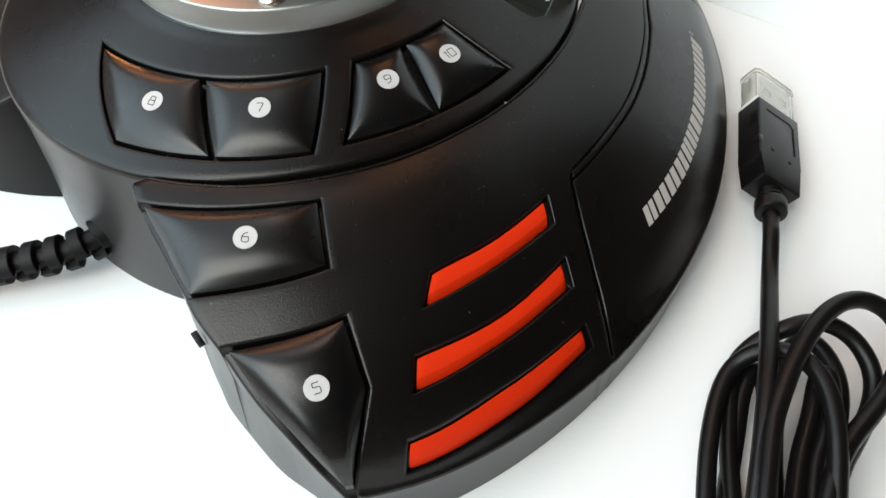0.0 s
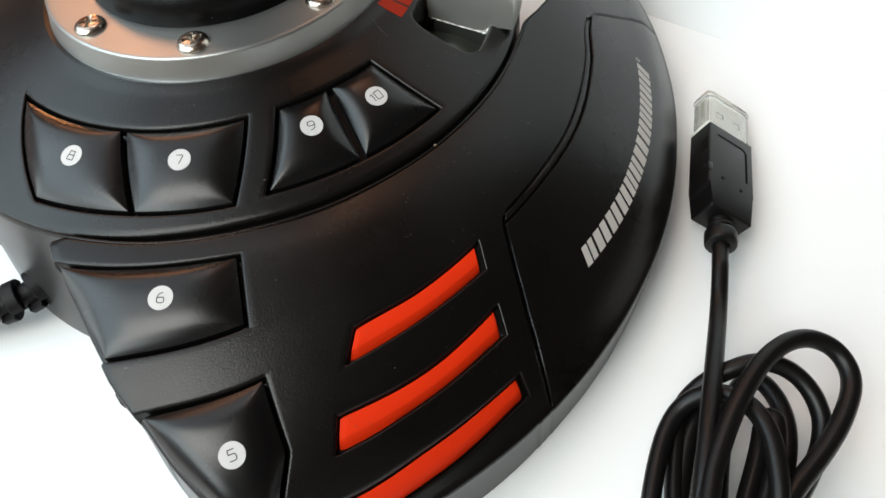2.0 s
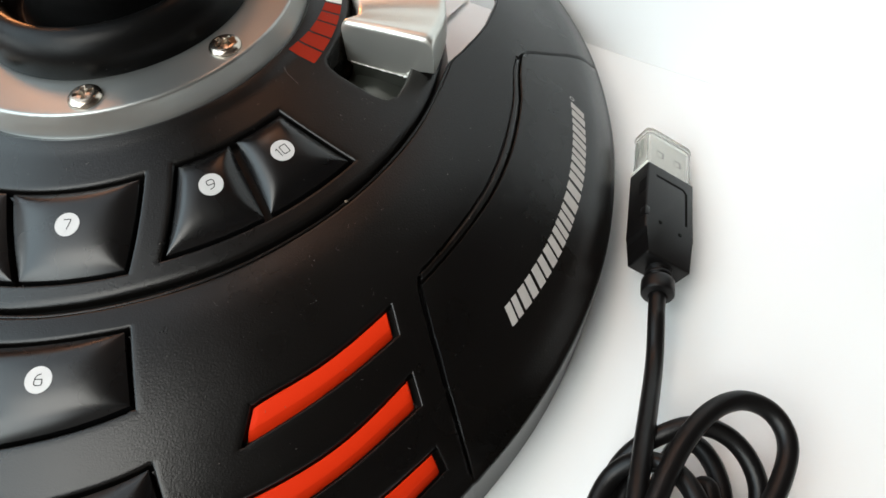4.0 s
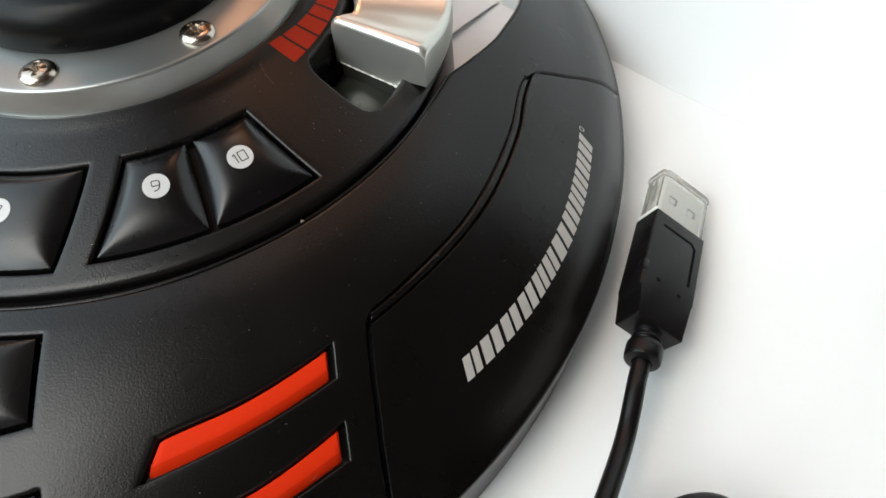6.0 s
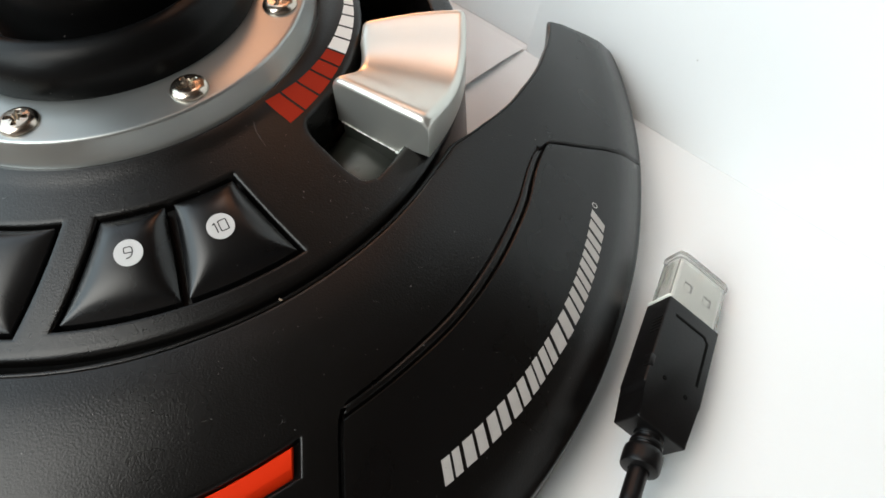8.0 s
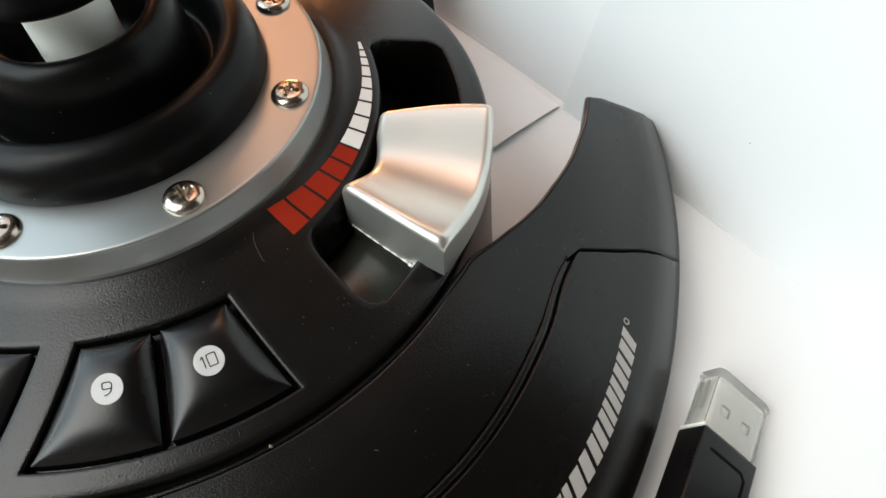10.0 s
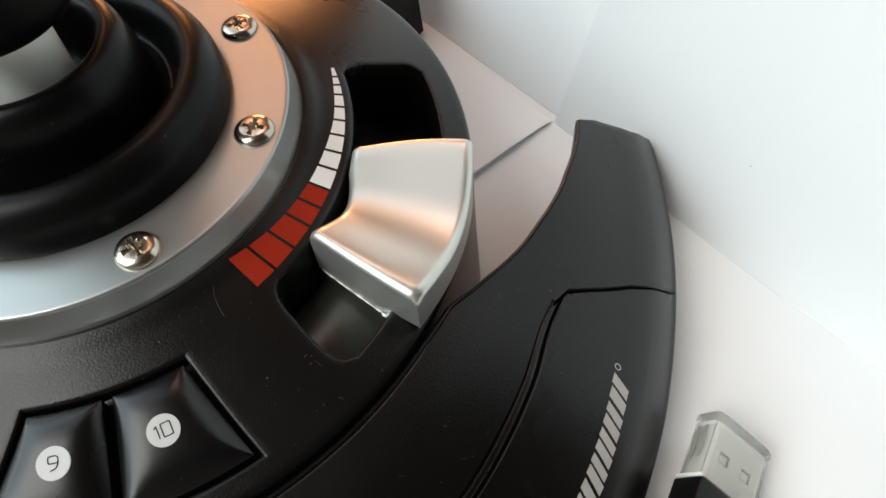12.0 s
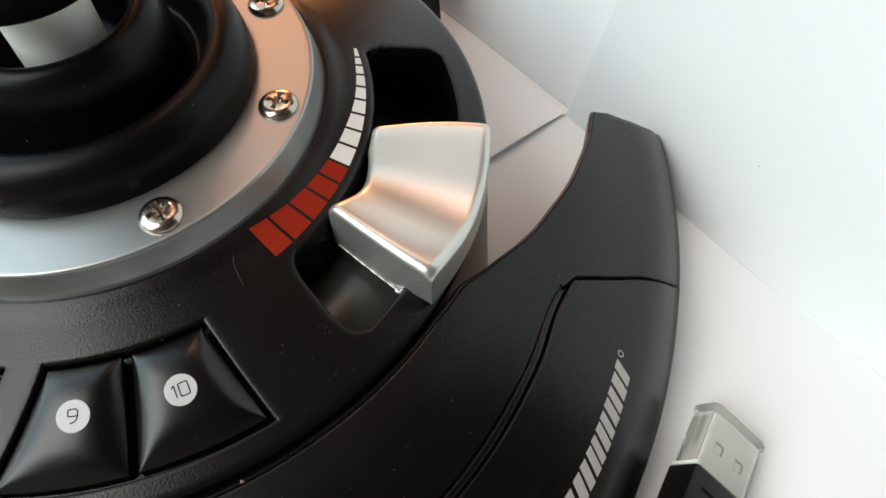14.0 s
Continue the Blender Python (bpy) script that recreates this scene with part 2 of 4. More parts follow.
quad_slab("floor", [(X0, Y0, ZF), (X1, Y0, ZF), (X1, Y1, ZF), (X0, Y1, ZF)], 0.1, WOOD, "unseen brown floor closing the room", "floor")
quad_slab("wall_north", [(X0, Y1, ZF), (X1, Y1, ZF), (X1, Y1, ZC), (X0, Y1, ZC)], 0.1, WARM_WALL, "unseen orange-brown wall that gives warm reflections", "wall")
quad_slab("wall_south", [(X1, Y0, ZF), (X0, Y0, ZF), (X0, Y0, ZC), (X1, Y0, ZC)], 0.1, WALL, "unseen pale grey wall closing the room", "wall")
quad_slab("wall_east", [(X1, Y1, ZF), (X1, Y0, ZF), (X1, Y0, ZC), (X1, Y1, ZC)], 0.1, EAST_WALL, "unseen brown-grey wall that keeps reflections dim", "wall")


def roof(u, y):
    """A point of the roof's slope, u metres up it from the window's middle."""
    p = ROOF_C - ROOF_N * 0.05 + ROOF_U * u
    return (p.x, y, p.z)


U0, U1 = -0.62, 1.0


def west(y, f):
    """A point of the low west wall, a share f of the way up to the roof slope."""
    return tuple(Vector((X0, y, ZF)).lerp(Vector(roof(U0, y)), f))


# the unseen low wall, open where the added west lamp shines in
for y0, y1, f0, f1 in ((Y0, Y1, 0, 0.79), (Y0, Y1, 0.98, 1), (Y0, -0.5, 0.79, 0.98), (0.12, Y1, 0.79, 0.98)):
    quad_slab("wall_west", [west(y0, f0), west(y1, f0), west(y1, f1), west(y0, f1)], 0.1, PALE_WALL, "unseen low cool white wall below the added roof slope", "wall")
# the unseen slope, left open at each added daylight lamp
U_AT = [U0, -0.60, -0.18, -0.06, 0.08, 0.24, 0.42, U1]
Y_AT = [Y0, -1.20, -0.75, -0.42, -0.20, 0.02, 0.25, 0.55, Y1]
for u0, u1 in zip(U_AT, U_AT[1:]):
    for y0, y1 in zip(Y_AT, Y_AT[1:]):
        u, y = (u0 + u1) / 2, (y0 + y1) / 2
        if not any(p[1] < u < p[2] and p[3] < y < p[4] for p in ROOF_PANES):
            quad_slab("ceiling", [roof(u0, y0), roof(u0, y1), roof(u1, y1), roof(u1, y0)], 0.1, CEILING, "unseen grey slanted ceiling between the added daylight lamps", "ceiling")
top = roof(U1, 0)
quad_slab("ceiling", [(top[0], Y0, top[2]), (top[0], Y1, top[2]), (X1, Y1, top[2]), (X1, Y0, top[2])], 0.1, CEILING, "unseen grey ceiling that keeps reflections dim", "ceiling")

table = quad_slab("table_top", [(-0.5, -0.45, -0.002), (0.75, -0.45, -0.002), (0.75, 0.65, -0.002), (-0.5, 0.65, -0.002)], 0.03, WOOD,
          "brown wooden table top covered by white paper", "table")
for x, y in ((-450, -400), (700, -400), (700, 600), (-450, 600)):
    part("leg", box((x - 30, y - 30, -750), (x + 30, y + 30, -32), 4), WOOD, table, smooth=False)

# paper: sheets lie under the stick and stand up behind it along a fold
FOLD_A, FOLD_D = Vector((84.0, 64.4, 0)), Vector((0.776, -0.631, 0))
FOLD_N = Vector((0.631, 0.776, 0))


def sheet_at(s, d, z=0.0):
    """A point s along the fold and d behind it, in mm."""
    return FOLD_A + FOLD_D * s + FOLD_N * d + Vector((0, 0, z))


def paper_sheet(label, s0, s1, profile, wave=lambda s, k: (0.0, 0.0), thick=0.15, steps=96):
    """A sheet along the fold: profile gives (d, z) from one edge to the other, wave bends it by (d, z) along s."""
    bm = bmesh.new()
    rows = []
    for k, (d, z) in enumerate(profile):
        row = []
        for n in range(steps + 1):
            s = s0 + (s1 - s0) * n / steps
            wd, wz = wave(s, k / (len(profile) - 1))
            row.append(bm.verts.new(sheet_at(s, d + wd, z + wz)))
        rows.append(row)
    grid_faces(bm, rows)
    ob = part("paper_sheet", bm, PAPER)
    sol = ob.modifiers.new("thickness", "SOLIDIFY")
    sol.thickness, sol.offset = thick * MM, 1.0
    even = ob.modifiers.new("even_shading", "WEIGHTED_NORMAL")
    even.weight = 100
    return tagged(ob, label, "paper", "paper sheets")


# a large sheet covers the table, bent down a little where it ends behind the standing sheets
paper_sheet("flat white paper sheet covering the table top", -330, 420, [(-330, -0.3), (-180, -0.3), (-90, -0.3), (-20, -0.3), (0.6, -0.3), (40, -0.3), (90, -0.4)], thick=0.3)


def standing(low, tall, lean, foot):
    """Profile of a sheet that stands on its edge and leans back."""
    return [(foot - 0.22, low - 0.25), (foot - 0.08, low - 0.02)] + [(foot + lean * h + 5 * math.sin(min(1, h / 120) * 2.2), low + h) for h in (0.25, 0.6, 1.5, 3, 5, 8, 12, 18, 26, 36, 50, 70, 100, 140, 190, 240, 300, 360, tall) if h <= tall]


paper_sheet("white paper sheet standing up behind the joystick", -0.5, 142, standing(0.05, 420, 0.24, 0.1),
            lambda s, k: (-0.9 * math.sin(max(0.0, min(s, 110)) * math.pi / 110) ** 2, 0.0))
paper_sheet("white paper sheet standing behind the joystick's rear", -97, 6, standing(0.1, 170, 0.42, 1.6),
            lambda s, k: (0.9 * math.sin((s + 40) * 0.03) + 0.018 * max(0.0, -s) * k * 2, 0.0))
# a second sheet lies beside the joystick, its free edge sprung up
paper_sheet("white paper sheet lying beside the joystick with a raised edge", -150, -1.0,
            [(d, 0.12) for d in (-90, -75, -64, -55, -47, -40, -33, -26, -20, -14, -9, -5, -2.2, -0.5)],
            lambda s, k: (0.0, 1.3 * math.sin(math.pi * min(1.0, 0.02 + (1 - k) * 1.05)) ** 0.8 * smoothstep((s + 34) / 33) ** 1.5), thick=0.08, steps=128)

bm = bmesh.new()
bmesh.ops.create_icosphere(bm, subdivisions=2, radius=0.13)
bm.transform(Matrix.Translation((126.45, 37.1, 21.4)) @ Matrix.Diagonal((0.8, 0.8, 1.5, 1)))
tagged(part("paper_fleck", bm, FLECK), "tiny brown fleck stuck on the white paper", "speck")

# ---- joystick base ----
joystick = thing("joystick", "black plastic joystick base with silver collar, red stripes, numbered buttons", "joystick")


def skirt(bm, loop, flare, floor=0.0, soft=0.9):
    """Walls down from a closed loop of vertices: a rounded shoulder, then a face down to the floor. flare(x, y): how far the foot stands out."""
    n = len(loop)
    pts = [v.co.copy() for v in loop]
    area = sum(pts[i].x * pts[(i + 1) % n].y - pts[(i + 1) % n].x * pts[i].y for i in range(n))
    sign = 1 if area > 0 else -1
    rows = [loop]
    outs = []
    for i in range(n):
        d = pts[(i + 1) % n] - pts[i - 1]
        o = Vector((d.y, -d.x, 0)) * sign
        outs.append(o.normalized() if o.length > 1e-6 else Vector((0, 0, 0)))
    for _ in range(6):
        outs = [(outs[i - 1] + outs[i] * 2 + outs[(i + 1) % n]).normalized() if (outs[i - 1] + outs[i] * 2 + outs[(i + 1) % n]).length > 1e-6 else outs[i] for i in range(n)]
    for off, drop in ((0.25, 0.15), (0.5, 0.5), (0.65, 1.1)):
        rows.append([bm.verts.new(p + o * off * soft + Vector((0, 0, -drop * soft))) for p, o in zip(pts, outs)])
    grid_faces(bm, rows, wrap=True)
    wall = bmesh.new()
    rows = [[wall.verts.new(v.co) for v in rows[-1]]]
    rows.append([wall.verts.new(p + o * (0.65 * soft + 0.12 * flare(p.x, p.y)) + Vector((0, 0, -0.3 * (p.z - floor)))) for p, o in zip(pts, outs)])
    rows.append([wall.verts.new((p.x + o.x * (0.65 + flare(p.x, p.y)), p.y + o.y * (0.65 + flare(p.x, p.y)), floor)) for p, o in zip(pts, outs)])
    grid_faces(wall, rows, wrap=True)
    return wall


def outline(rows):
    """The border of a grid of vertices, in order, with no vertex twice."""
    loop = list(rows[0]) + [r[-1] for r in rows[1:]] + list(rows[-1][-2::-1]) + [r[0] for r in rows[-2:0:-1]]
    out = []
    for v in loop:
        if not out or v is not out[-1]:
            out.append(v)
    return out


# front wing: columns follow the button edge, the stripe ends and the panel seams; rows follow stripes and seams
EDGE_LEFT = [(72, -108.5), (75.3, -110.0), (76.2, -111.0), (77.2, -110.8), (80.3, -108.6), (86.6, -104.1), (89.3, -102.6), (95.3, -99.3), (99.5, -97.4), (105.3, -94.2), (112, -91.3), (117, -88.9), (122.2, -86.6), (126.3, -84.6), (130, -83.5)]
EDGE_BUTTONS = [(72, -83.4), (92, -83.2), (100.8, -82.2), (112.8, -81.2), (126.3, -83.9), (130, -84)]
STRIPE_START = [(72, -72.4), (96.3, -72.4), (101.8, -74.4), (109.2, -76.5), (114.7, -77.5), (121.2, -78.9), (124.9, -79.6), (130, -80)]
STRIPE_END = [(72, -54.6), (91.8, -54.6), (96.4, -55.9), (102.5, -57.1), (107.3, -58.1), (113.7, -59), (117.1, -59.2), (130, -60)]
PANEL_START = [(72, -48.4), (90.2, -48.4), (90.9, -49.6), (92.2, -50.4), (94.5, -51.3), (99.5, -52.9), (106.9, -54.9), (114.2, -56.5), (121.3, -57.8), (130, -58.5)]
PANEL_END = [(72, -9), (87.8, -6.9), (89.5, -4.6), (93, -3), (101.2, 0.4), (113.2, 4.1), (130, 6)]
TIP = [(72, 15), (92.1, 21.4), (96, 22.6), (100, 23.4), (110, 23.7), (117, 25.0), (130, 25.6)]
COL = [EDGE_LEFT, EDGE_BUTTONS, STRIPE_START, STRIPE_END, PANEL_START, PANEL_END, TIP]
NOMINAL = [-113, -83.3, -74, -56, -52, -6, 24]
R_IN = [(-113, 74.4), (-95, 74.1), (-80, 73.3), (-60, 72.3), (-40, 71.9), (-20, 71.8), (-14.0, 72.3), (-11.8, 73.6), (-10.1, 74.8), (-7.6, 76.3), (-5.2, 78.0),
        (-1.4, 80.5), (2.8, 82.9), (6.1, 85.1), (10.5, 88.0), (14.2, 90.4), (17.6, 92.8), (22.2, 95.5), (24, 97.3)]
ROW_AT = [  # nominal angle: the eight inner row lines
    (-113, (80.0, 96.5, 104.6, 108, 113, 117, 121, 124)),
    (-83.3, (78.5, 92.1, 100.8, 106, 112, 116.5, 121, 124)),
    (-74, (80, 88, 96.3, 101.8, 109.2, 114.7, 121.2, 124.9)),
    (-65.5, (79, 86, 94.3, 98.9, 106.7, 111.1, 117.3, 121.6)),
    (-56, (78, 85, 91.8, 96.4, 102.5, 107.3, 113.7, 117.1)),
    (-52, (78, 85, 91.2, 96, 102, 107.3, 113.7, 117.0)),
    (-44, (78, 85, 90.3, 95.5, 101, 106, 110.5, 114)),
    (-36, (78, 84.3, 89.8, 95, 100, 105, 109, 112.5)),
    (-18, (77, 83, 88.0, 94, 99, 103, 107, 110)),
    (-6, (80, 84, 87.8, 93, 98, 102, 106, 109)),
    (24, (99.5, 101.5, 103.5, 105.5, 107.5, 109.5, 111.5, 113.5)),
]
B6, B5 = (0, 1, 1, 2), (0, 1, 3, 9)
STRIPES = [(2, 3, 3, 4), (2, 3, 5, 6), (2, 3, 7, 8)]


def nominal_angle(c):
    i = min(int(c), len(NOMINAL) - 2)
    return NOMINAL[i] + (NOMINAL[i + 1] - NOMINAL[i]) * (c - i)


def row_stops(c, coff=0.0):
    a = nominal_angle(c)
    inner = [curve(a, [(t, row[k]) for t, row in ROW_AT]) for k in range(8)]
    rim = interp(a, R_FULL)
    j = min(int(c), len(COL) - 2)
    for _ in range(3):
        rim = curve(interp(rim, COL[j]) + (interp(rim, COL[j + 1]) - interp(rim, COL[j])) * (c - j), R_FULL)
    edge = 74.0
    for _ in range(8):
        edge = 0.5 * edge + 0.5 * interp(interp(edge, COL[j]) + (interp(edge, COL[j + 1]) - interp(edge, COL[j])) * (c - j) + math.degrees(coff / edge), R_IN)
    return [edge] + inner + [126.3 if c <= 1 else rim]


def wing_point(c, q, coff=0.0, qoff=0.0):
    """Polar place on the front wing at column c and row q (numbers of the lines, or between), moved by offsets in mm."""
    stops = row_stops(c, coff)
    i = min(int(q), 8)
    if q == 0:
        qoff *= min(1.0, (stops[1] - stops[0]) / 7)
    r = stops[i] + (stops[i + 1] - stops[i]) * (q - i) + qoff
    j = min(int(c), len(COL) - 2)
    th = interp(r, COL[j]) + (interp(r, COL[j + 1]) - interp(r, COL[j])) * (c - j)
    return r, th + math.degrees(coff / max(r, 1))


def inside(c, coff, q, qoff, cell):
    """How deep inside a cell of lines, as 0 or 1, with the edge between the offsets -0.15 and 0.15."""
    c0, c1, q0, q1 = cell
    left = c > c0 or (c == c0 and coff > 0) or c0 == 0
    right = c < c1 or (c == c1 and coff < 0)
    low = q > q0 or (q == q0 and qoff > 0)
    high = q < q1 or (q == q1 and qoff < 0) or q1 == 9
    return left and right and low and high


ROUND = 0.6  # radius of the shell's edge round a well


def rolled(out):
    """Drop of a rounded edge, out millimetres from the wall of its well."""
    return ROUND - math.sqrt(max(0.0, ROUND ** 2 - max(0.0, ROUND - out) ** 2))


SEAM = [(-0.6, 0.05), (-0.35, 0.5), (-0.2, 1.2), (0.2, 1.3), (0.35, 0.35), (0.6, 0.06), (1.3, 0.0)]  # plus: towards the panel
TWIN = [(-1.3, 0.0), (-1.05, 0.25), (-0.92, 1.0), (-0.68, 1.0), (-0.48, 0.3), (-0.2, 0.12), (0.2, 0.12), (0.48, 0.3),
        (0.68, 1.0), (0.92, 1.0), (1.05, 0.25), (1.3, 0.0)]  # two grooves with a bead between


def lip(c, coff, q, qoff, cell):
    """How far the shell bends down just outside a cell."""
    c0, c1, q0, q1 = cell
    if not (c0 <= c <= c1 and q0 <= q <= q1):
        return 0.0
    out = max(-coff if c == c0 else 0.0, coff if c == c1 else 0.0, -qoff if q == q0 else 0.0, qoff if q == q1 else 0.0)
    return rolled(out) if out > 0 else 0.0


def build_wing():
    bm = bmesh.new()
    cols = lines([0, 24, 38, 66, 72, 128, 168], 1.3)
    rows = lines([72, 80, 88, 96, 101, 108, 113, 119, 122, 127], 1.3, {0: (0.0, 0.25, 0.42, 0.5, 0.58, 0.66, 0.8), 3: BEAD})
    grid = []
    for c, coff in cols:
        line = []
        for q, qoff in rows:
            r, th = wing_point(c, q, coff, qoff)
            z = z_wing(r, th)
            if inside(c, coff, q, qoff, B6) or inside(c, coff, q, qoff, B5):
                z -= 2.6
            elif any(inside(c, coff, q, qoff, s) for s in STRIPES):
                z -= 1.7
            else:
                z -= max(lip(c, coff, q, qoff, s) for s in [B6, B5] + STRIPES)
            if q == 0:
                z -= interp(qoff, [(0.25, 0.0), (0.42, 0.06), (0.5, 0.4), (0.58, 0.4), (0.66, 0.06), (0.8, 0.0)])
            if 4 <= c <= 5 and 3 <= q < 9:
                across = [interp(qoff, TWIN)] if q == 3 else []
                if c in (4, 5) and (q > 3 or qoff > -0.3):
                    across.append(interp(coff if c == 4 else -coff, SEAM))
                if across and not (q == 3 and c in (4, 5) and (coff < -0.5 if c == 4 else coff > 0.5)):
                    z -= max(across)
            line.append(bm.verts.new((*xy(r, th), z)))
        grid.append(line)
    grid_faces(bm, grid)

    def flare(x, y):
        th = math.degrees(math.atan2(y, x))
        if -115 < th < -84.4:
            return interp(th, [(-113, 0.6), (-108, 2.2), (-103, 3.6), (-98, 4.2), (-94, 4.0), (-90, 3.0), (-87, 1.4), (-84.4, 0.0)])
        return interp(th, [(-80, 1.2), (-63, 0.5), (-57, 0.1), (-47, -0.2), (-36, -0.8), (0, -2.0)])
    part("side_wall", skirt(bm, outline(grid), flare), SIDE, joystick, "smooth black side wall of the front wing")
    return part("front_wing", bm, BLACK, joystick, "satin black textured wing with a seamed logo panel", sharp=40)


wing = build_wing()


# top disc, with the two button wells and the lever slot
DCOL = [
    [(40, -180), (80, -180)],
    [(48, -144.5), (53.9, -137.1), (69.4, -118.5), (76, -112)],
    [(50, -78.6), (67.7, -83.7)],
    [(49.7, -72), (67, -78.6)],
    [(49.9, -45.9), (67.1, -43.5)],
    [(49, -25.3), (49.6, -26.6), (50.6, -27.7), (53, -28.5), (60, -29.2), (63, -28.9), (64.2, -28.2), (65, -26.8)],
    [(49.2, 30.2), (49.9, 31.6), (51, 32.5), (53, 32.9), (62, 32.6), (63.6, 31.9), (64.6, 30.3)],
    [(40, 180), (80, 180)],
]
D_IN = [(-180, 53), (-128, 52.6), (-106, 51.3), (-81, 50.0), (-75, 49.8), (-45, 49.9), (-30, 49.2), (180, 49.4)]
D_OUT = [(-180, 69), (-128, 69), (-106, 68.2), (-81, 67.6), (-75, 66.8), (-45, 66.9), (-30, 65.0), (35, 64.6), (180, 66)]
RIM = [(-180, 73.5), (-146, 73.6), (-124, 72.9), (-111, 72.0), (-96, 71.0), (-80, 70.4), (30, 69.4), (60, 69.0), (130, 70), (180, 74)]
WELL_87, WELL_910, LEVER_SLOT = (1, 2, 1, 2), (3, 4, 1, 2), (5, 6, 1, 2)
D_NOM = [-180, -128, -81, -75, -45, -28, 32, 180]


def disc_point(c, q, coff=0.0, qoff=0.0):
    i = min(int(c), 6)
    a = D_NOM[i] + (D_NOM[i + 1] - D_NOM[i]) * (c - i)
    stops = [40.3, interp(a, D_IN), interp(a, D_OUT), interp(a, RIM)]
    k = min(int(q), 2)
    r = stops[k] + (stops[k + 1] - stops[k]) * (q - k) + qoff
    th = interp(r, DCOL[i]) + (interp(r, DCOL[i + 1]) - interp(r, DCOL[i])) * (c - i)
    return r, th + math.degrees(coff / r)


def build_disc():
    bm = bmesh.new()
    cols = lines([0, 50, 97, 104, 134, 152, 212, 360], 1.6)[:-1]
    rows = lines([40, 50, 67, 71], 1.0)
    grid = []
    for q, qoff in rows:
        line = []
        for c, coff in cols:
            r, th = disc_point(c, q, coff, qoff)
            z = z_disc(r)
            if r < 44:
                z -= 0.8 * smoothstep((41.15 - r) / 0.4)
            if inside(c, coff, q, qoff, WELL_87) or inside(c, coff, q, qoff, WELL_910):
                z -= 2.4
            elif inside(c, coff, q, qoff, LEVER_SLOT):
                z -= 15
            else:
                z -= max(lip(c, coff, q, qoff, s) for s in (WELL_87, WELL_910, LEVER_SLOT))
            line.append(bm.verts.new((*xy(r, th), z)))
        grid.append(line)
    rim = [v.co.copy() for v in grid[-1]]
    for out, drop in ((0.45, 0.35), (0.75, 0.9), (0.9, 1.8), (1.5, 10), (3.4, 25), (6.0, 41.0)):
        line = []
        for p in rim:
            th = math.degrees(math.atan2(p.y, p.x))
            wide = 1.0 if th < -108 or th > 75 else 0.35
            d = Vector((p.x, p.y, 0)).normalized() * (out if drop < 2 else 0.9 + (out - 0.9) * wide)
            line.append(bm.verts.new((p.x + d.x, p.y + d.y, max(0.0, p.z - drop) if drop < 40 else 0.0)))
        grid.append(line)
    wall = bmesh.new()
    grid_faces(wall, [[wall.verts.new(v.co) for v in line] for line in grid[-4:]], wrap=True)
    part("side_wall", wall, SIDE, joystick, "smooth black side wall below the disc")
    for line in grid[-3:]:
        for v in line:
            bm.verts.remove(v)
    grid = grid[:-3]
    grid_faces(bm, grid, wrap=True)
    return part("top_disc", bm, BLACK, joystick, "satin black round top with button wells and a lever slot", sharp=38)


disc = build_disc()


# buttons: pillow caps with ridges running into the corners
def pillow(point, surface, c0, c1, q0, q1, gap, high, sink=(0.15, 0.2), n=40, flat=1.25, open_left=False):
    """A cap over a cell. point(c, q): polar place; surface(r, th): height of the shell."""
    bm = bmesh.new()
    grid = []
    for i in range(n + 1):
        line = []
        for j in range(n + 1):
            fc, fq = i / n, j / n
            fc, fq = 0.5 - 0.5 * math.cos(math.pi * fc), 0.5 - 0.5 * math.cos(math.pi * fq)
            r, th = point(c0 + (c1 - c0) * fc, q0 + (q1 - q0) * fq,
                          gap * (1 - 2 * fc) * (0 if open_left and fc < 0.5 else 1), gap * (1 - 2 * fq))
            dc, dq = 4 * fc * (1 - fc), 4 * fq * (1 - fq)
            p = 2.3
            near = (max(dc, 1e-6) ** -p + max(dq, 1e-6) ** -p) ** (-1 / p) * 2 ** (1 / p)
            u = min(1, near)
            z = surface(r, th) - sink[0] + (sink[0] - sink[1]) * fq + high * (1 - (1 - u) ** flat)
            line.append(bm.verts.new((*xy(r, th), z)))
        grid.append(line)
    grid_faces(bm, grid)
    loop = outline(grid)
    low = [bm.verts.new(v.co + Vector((0, 0, -3.0))) for v in loop]
    grid_faces(bm, [loop, low], wrap=True)
    return bm


BOX = [(0.5, 0.0), (0.04, 0.0), (0.0, 0.04), (0.0, 0.74), (0.04, 0.78), (0.96, 0.78), (1.0, 0.74), (1.0, 0.04), (0.96, 0.0), (0.5, 0.0)]
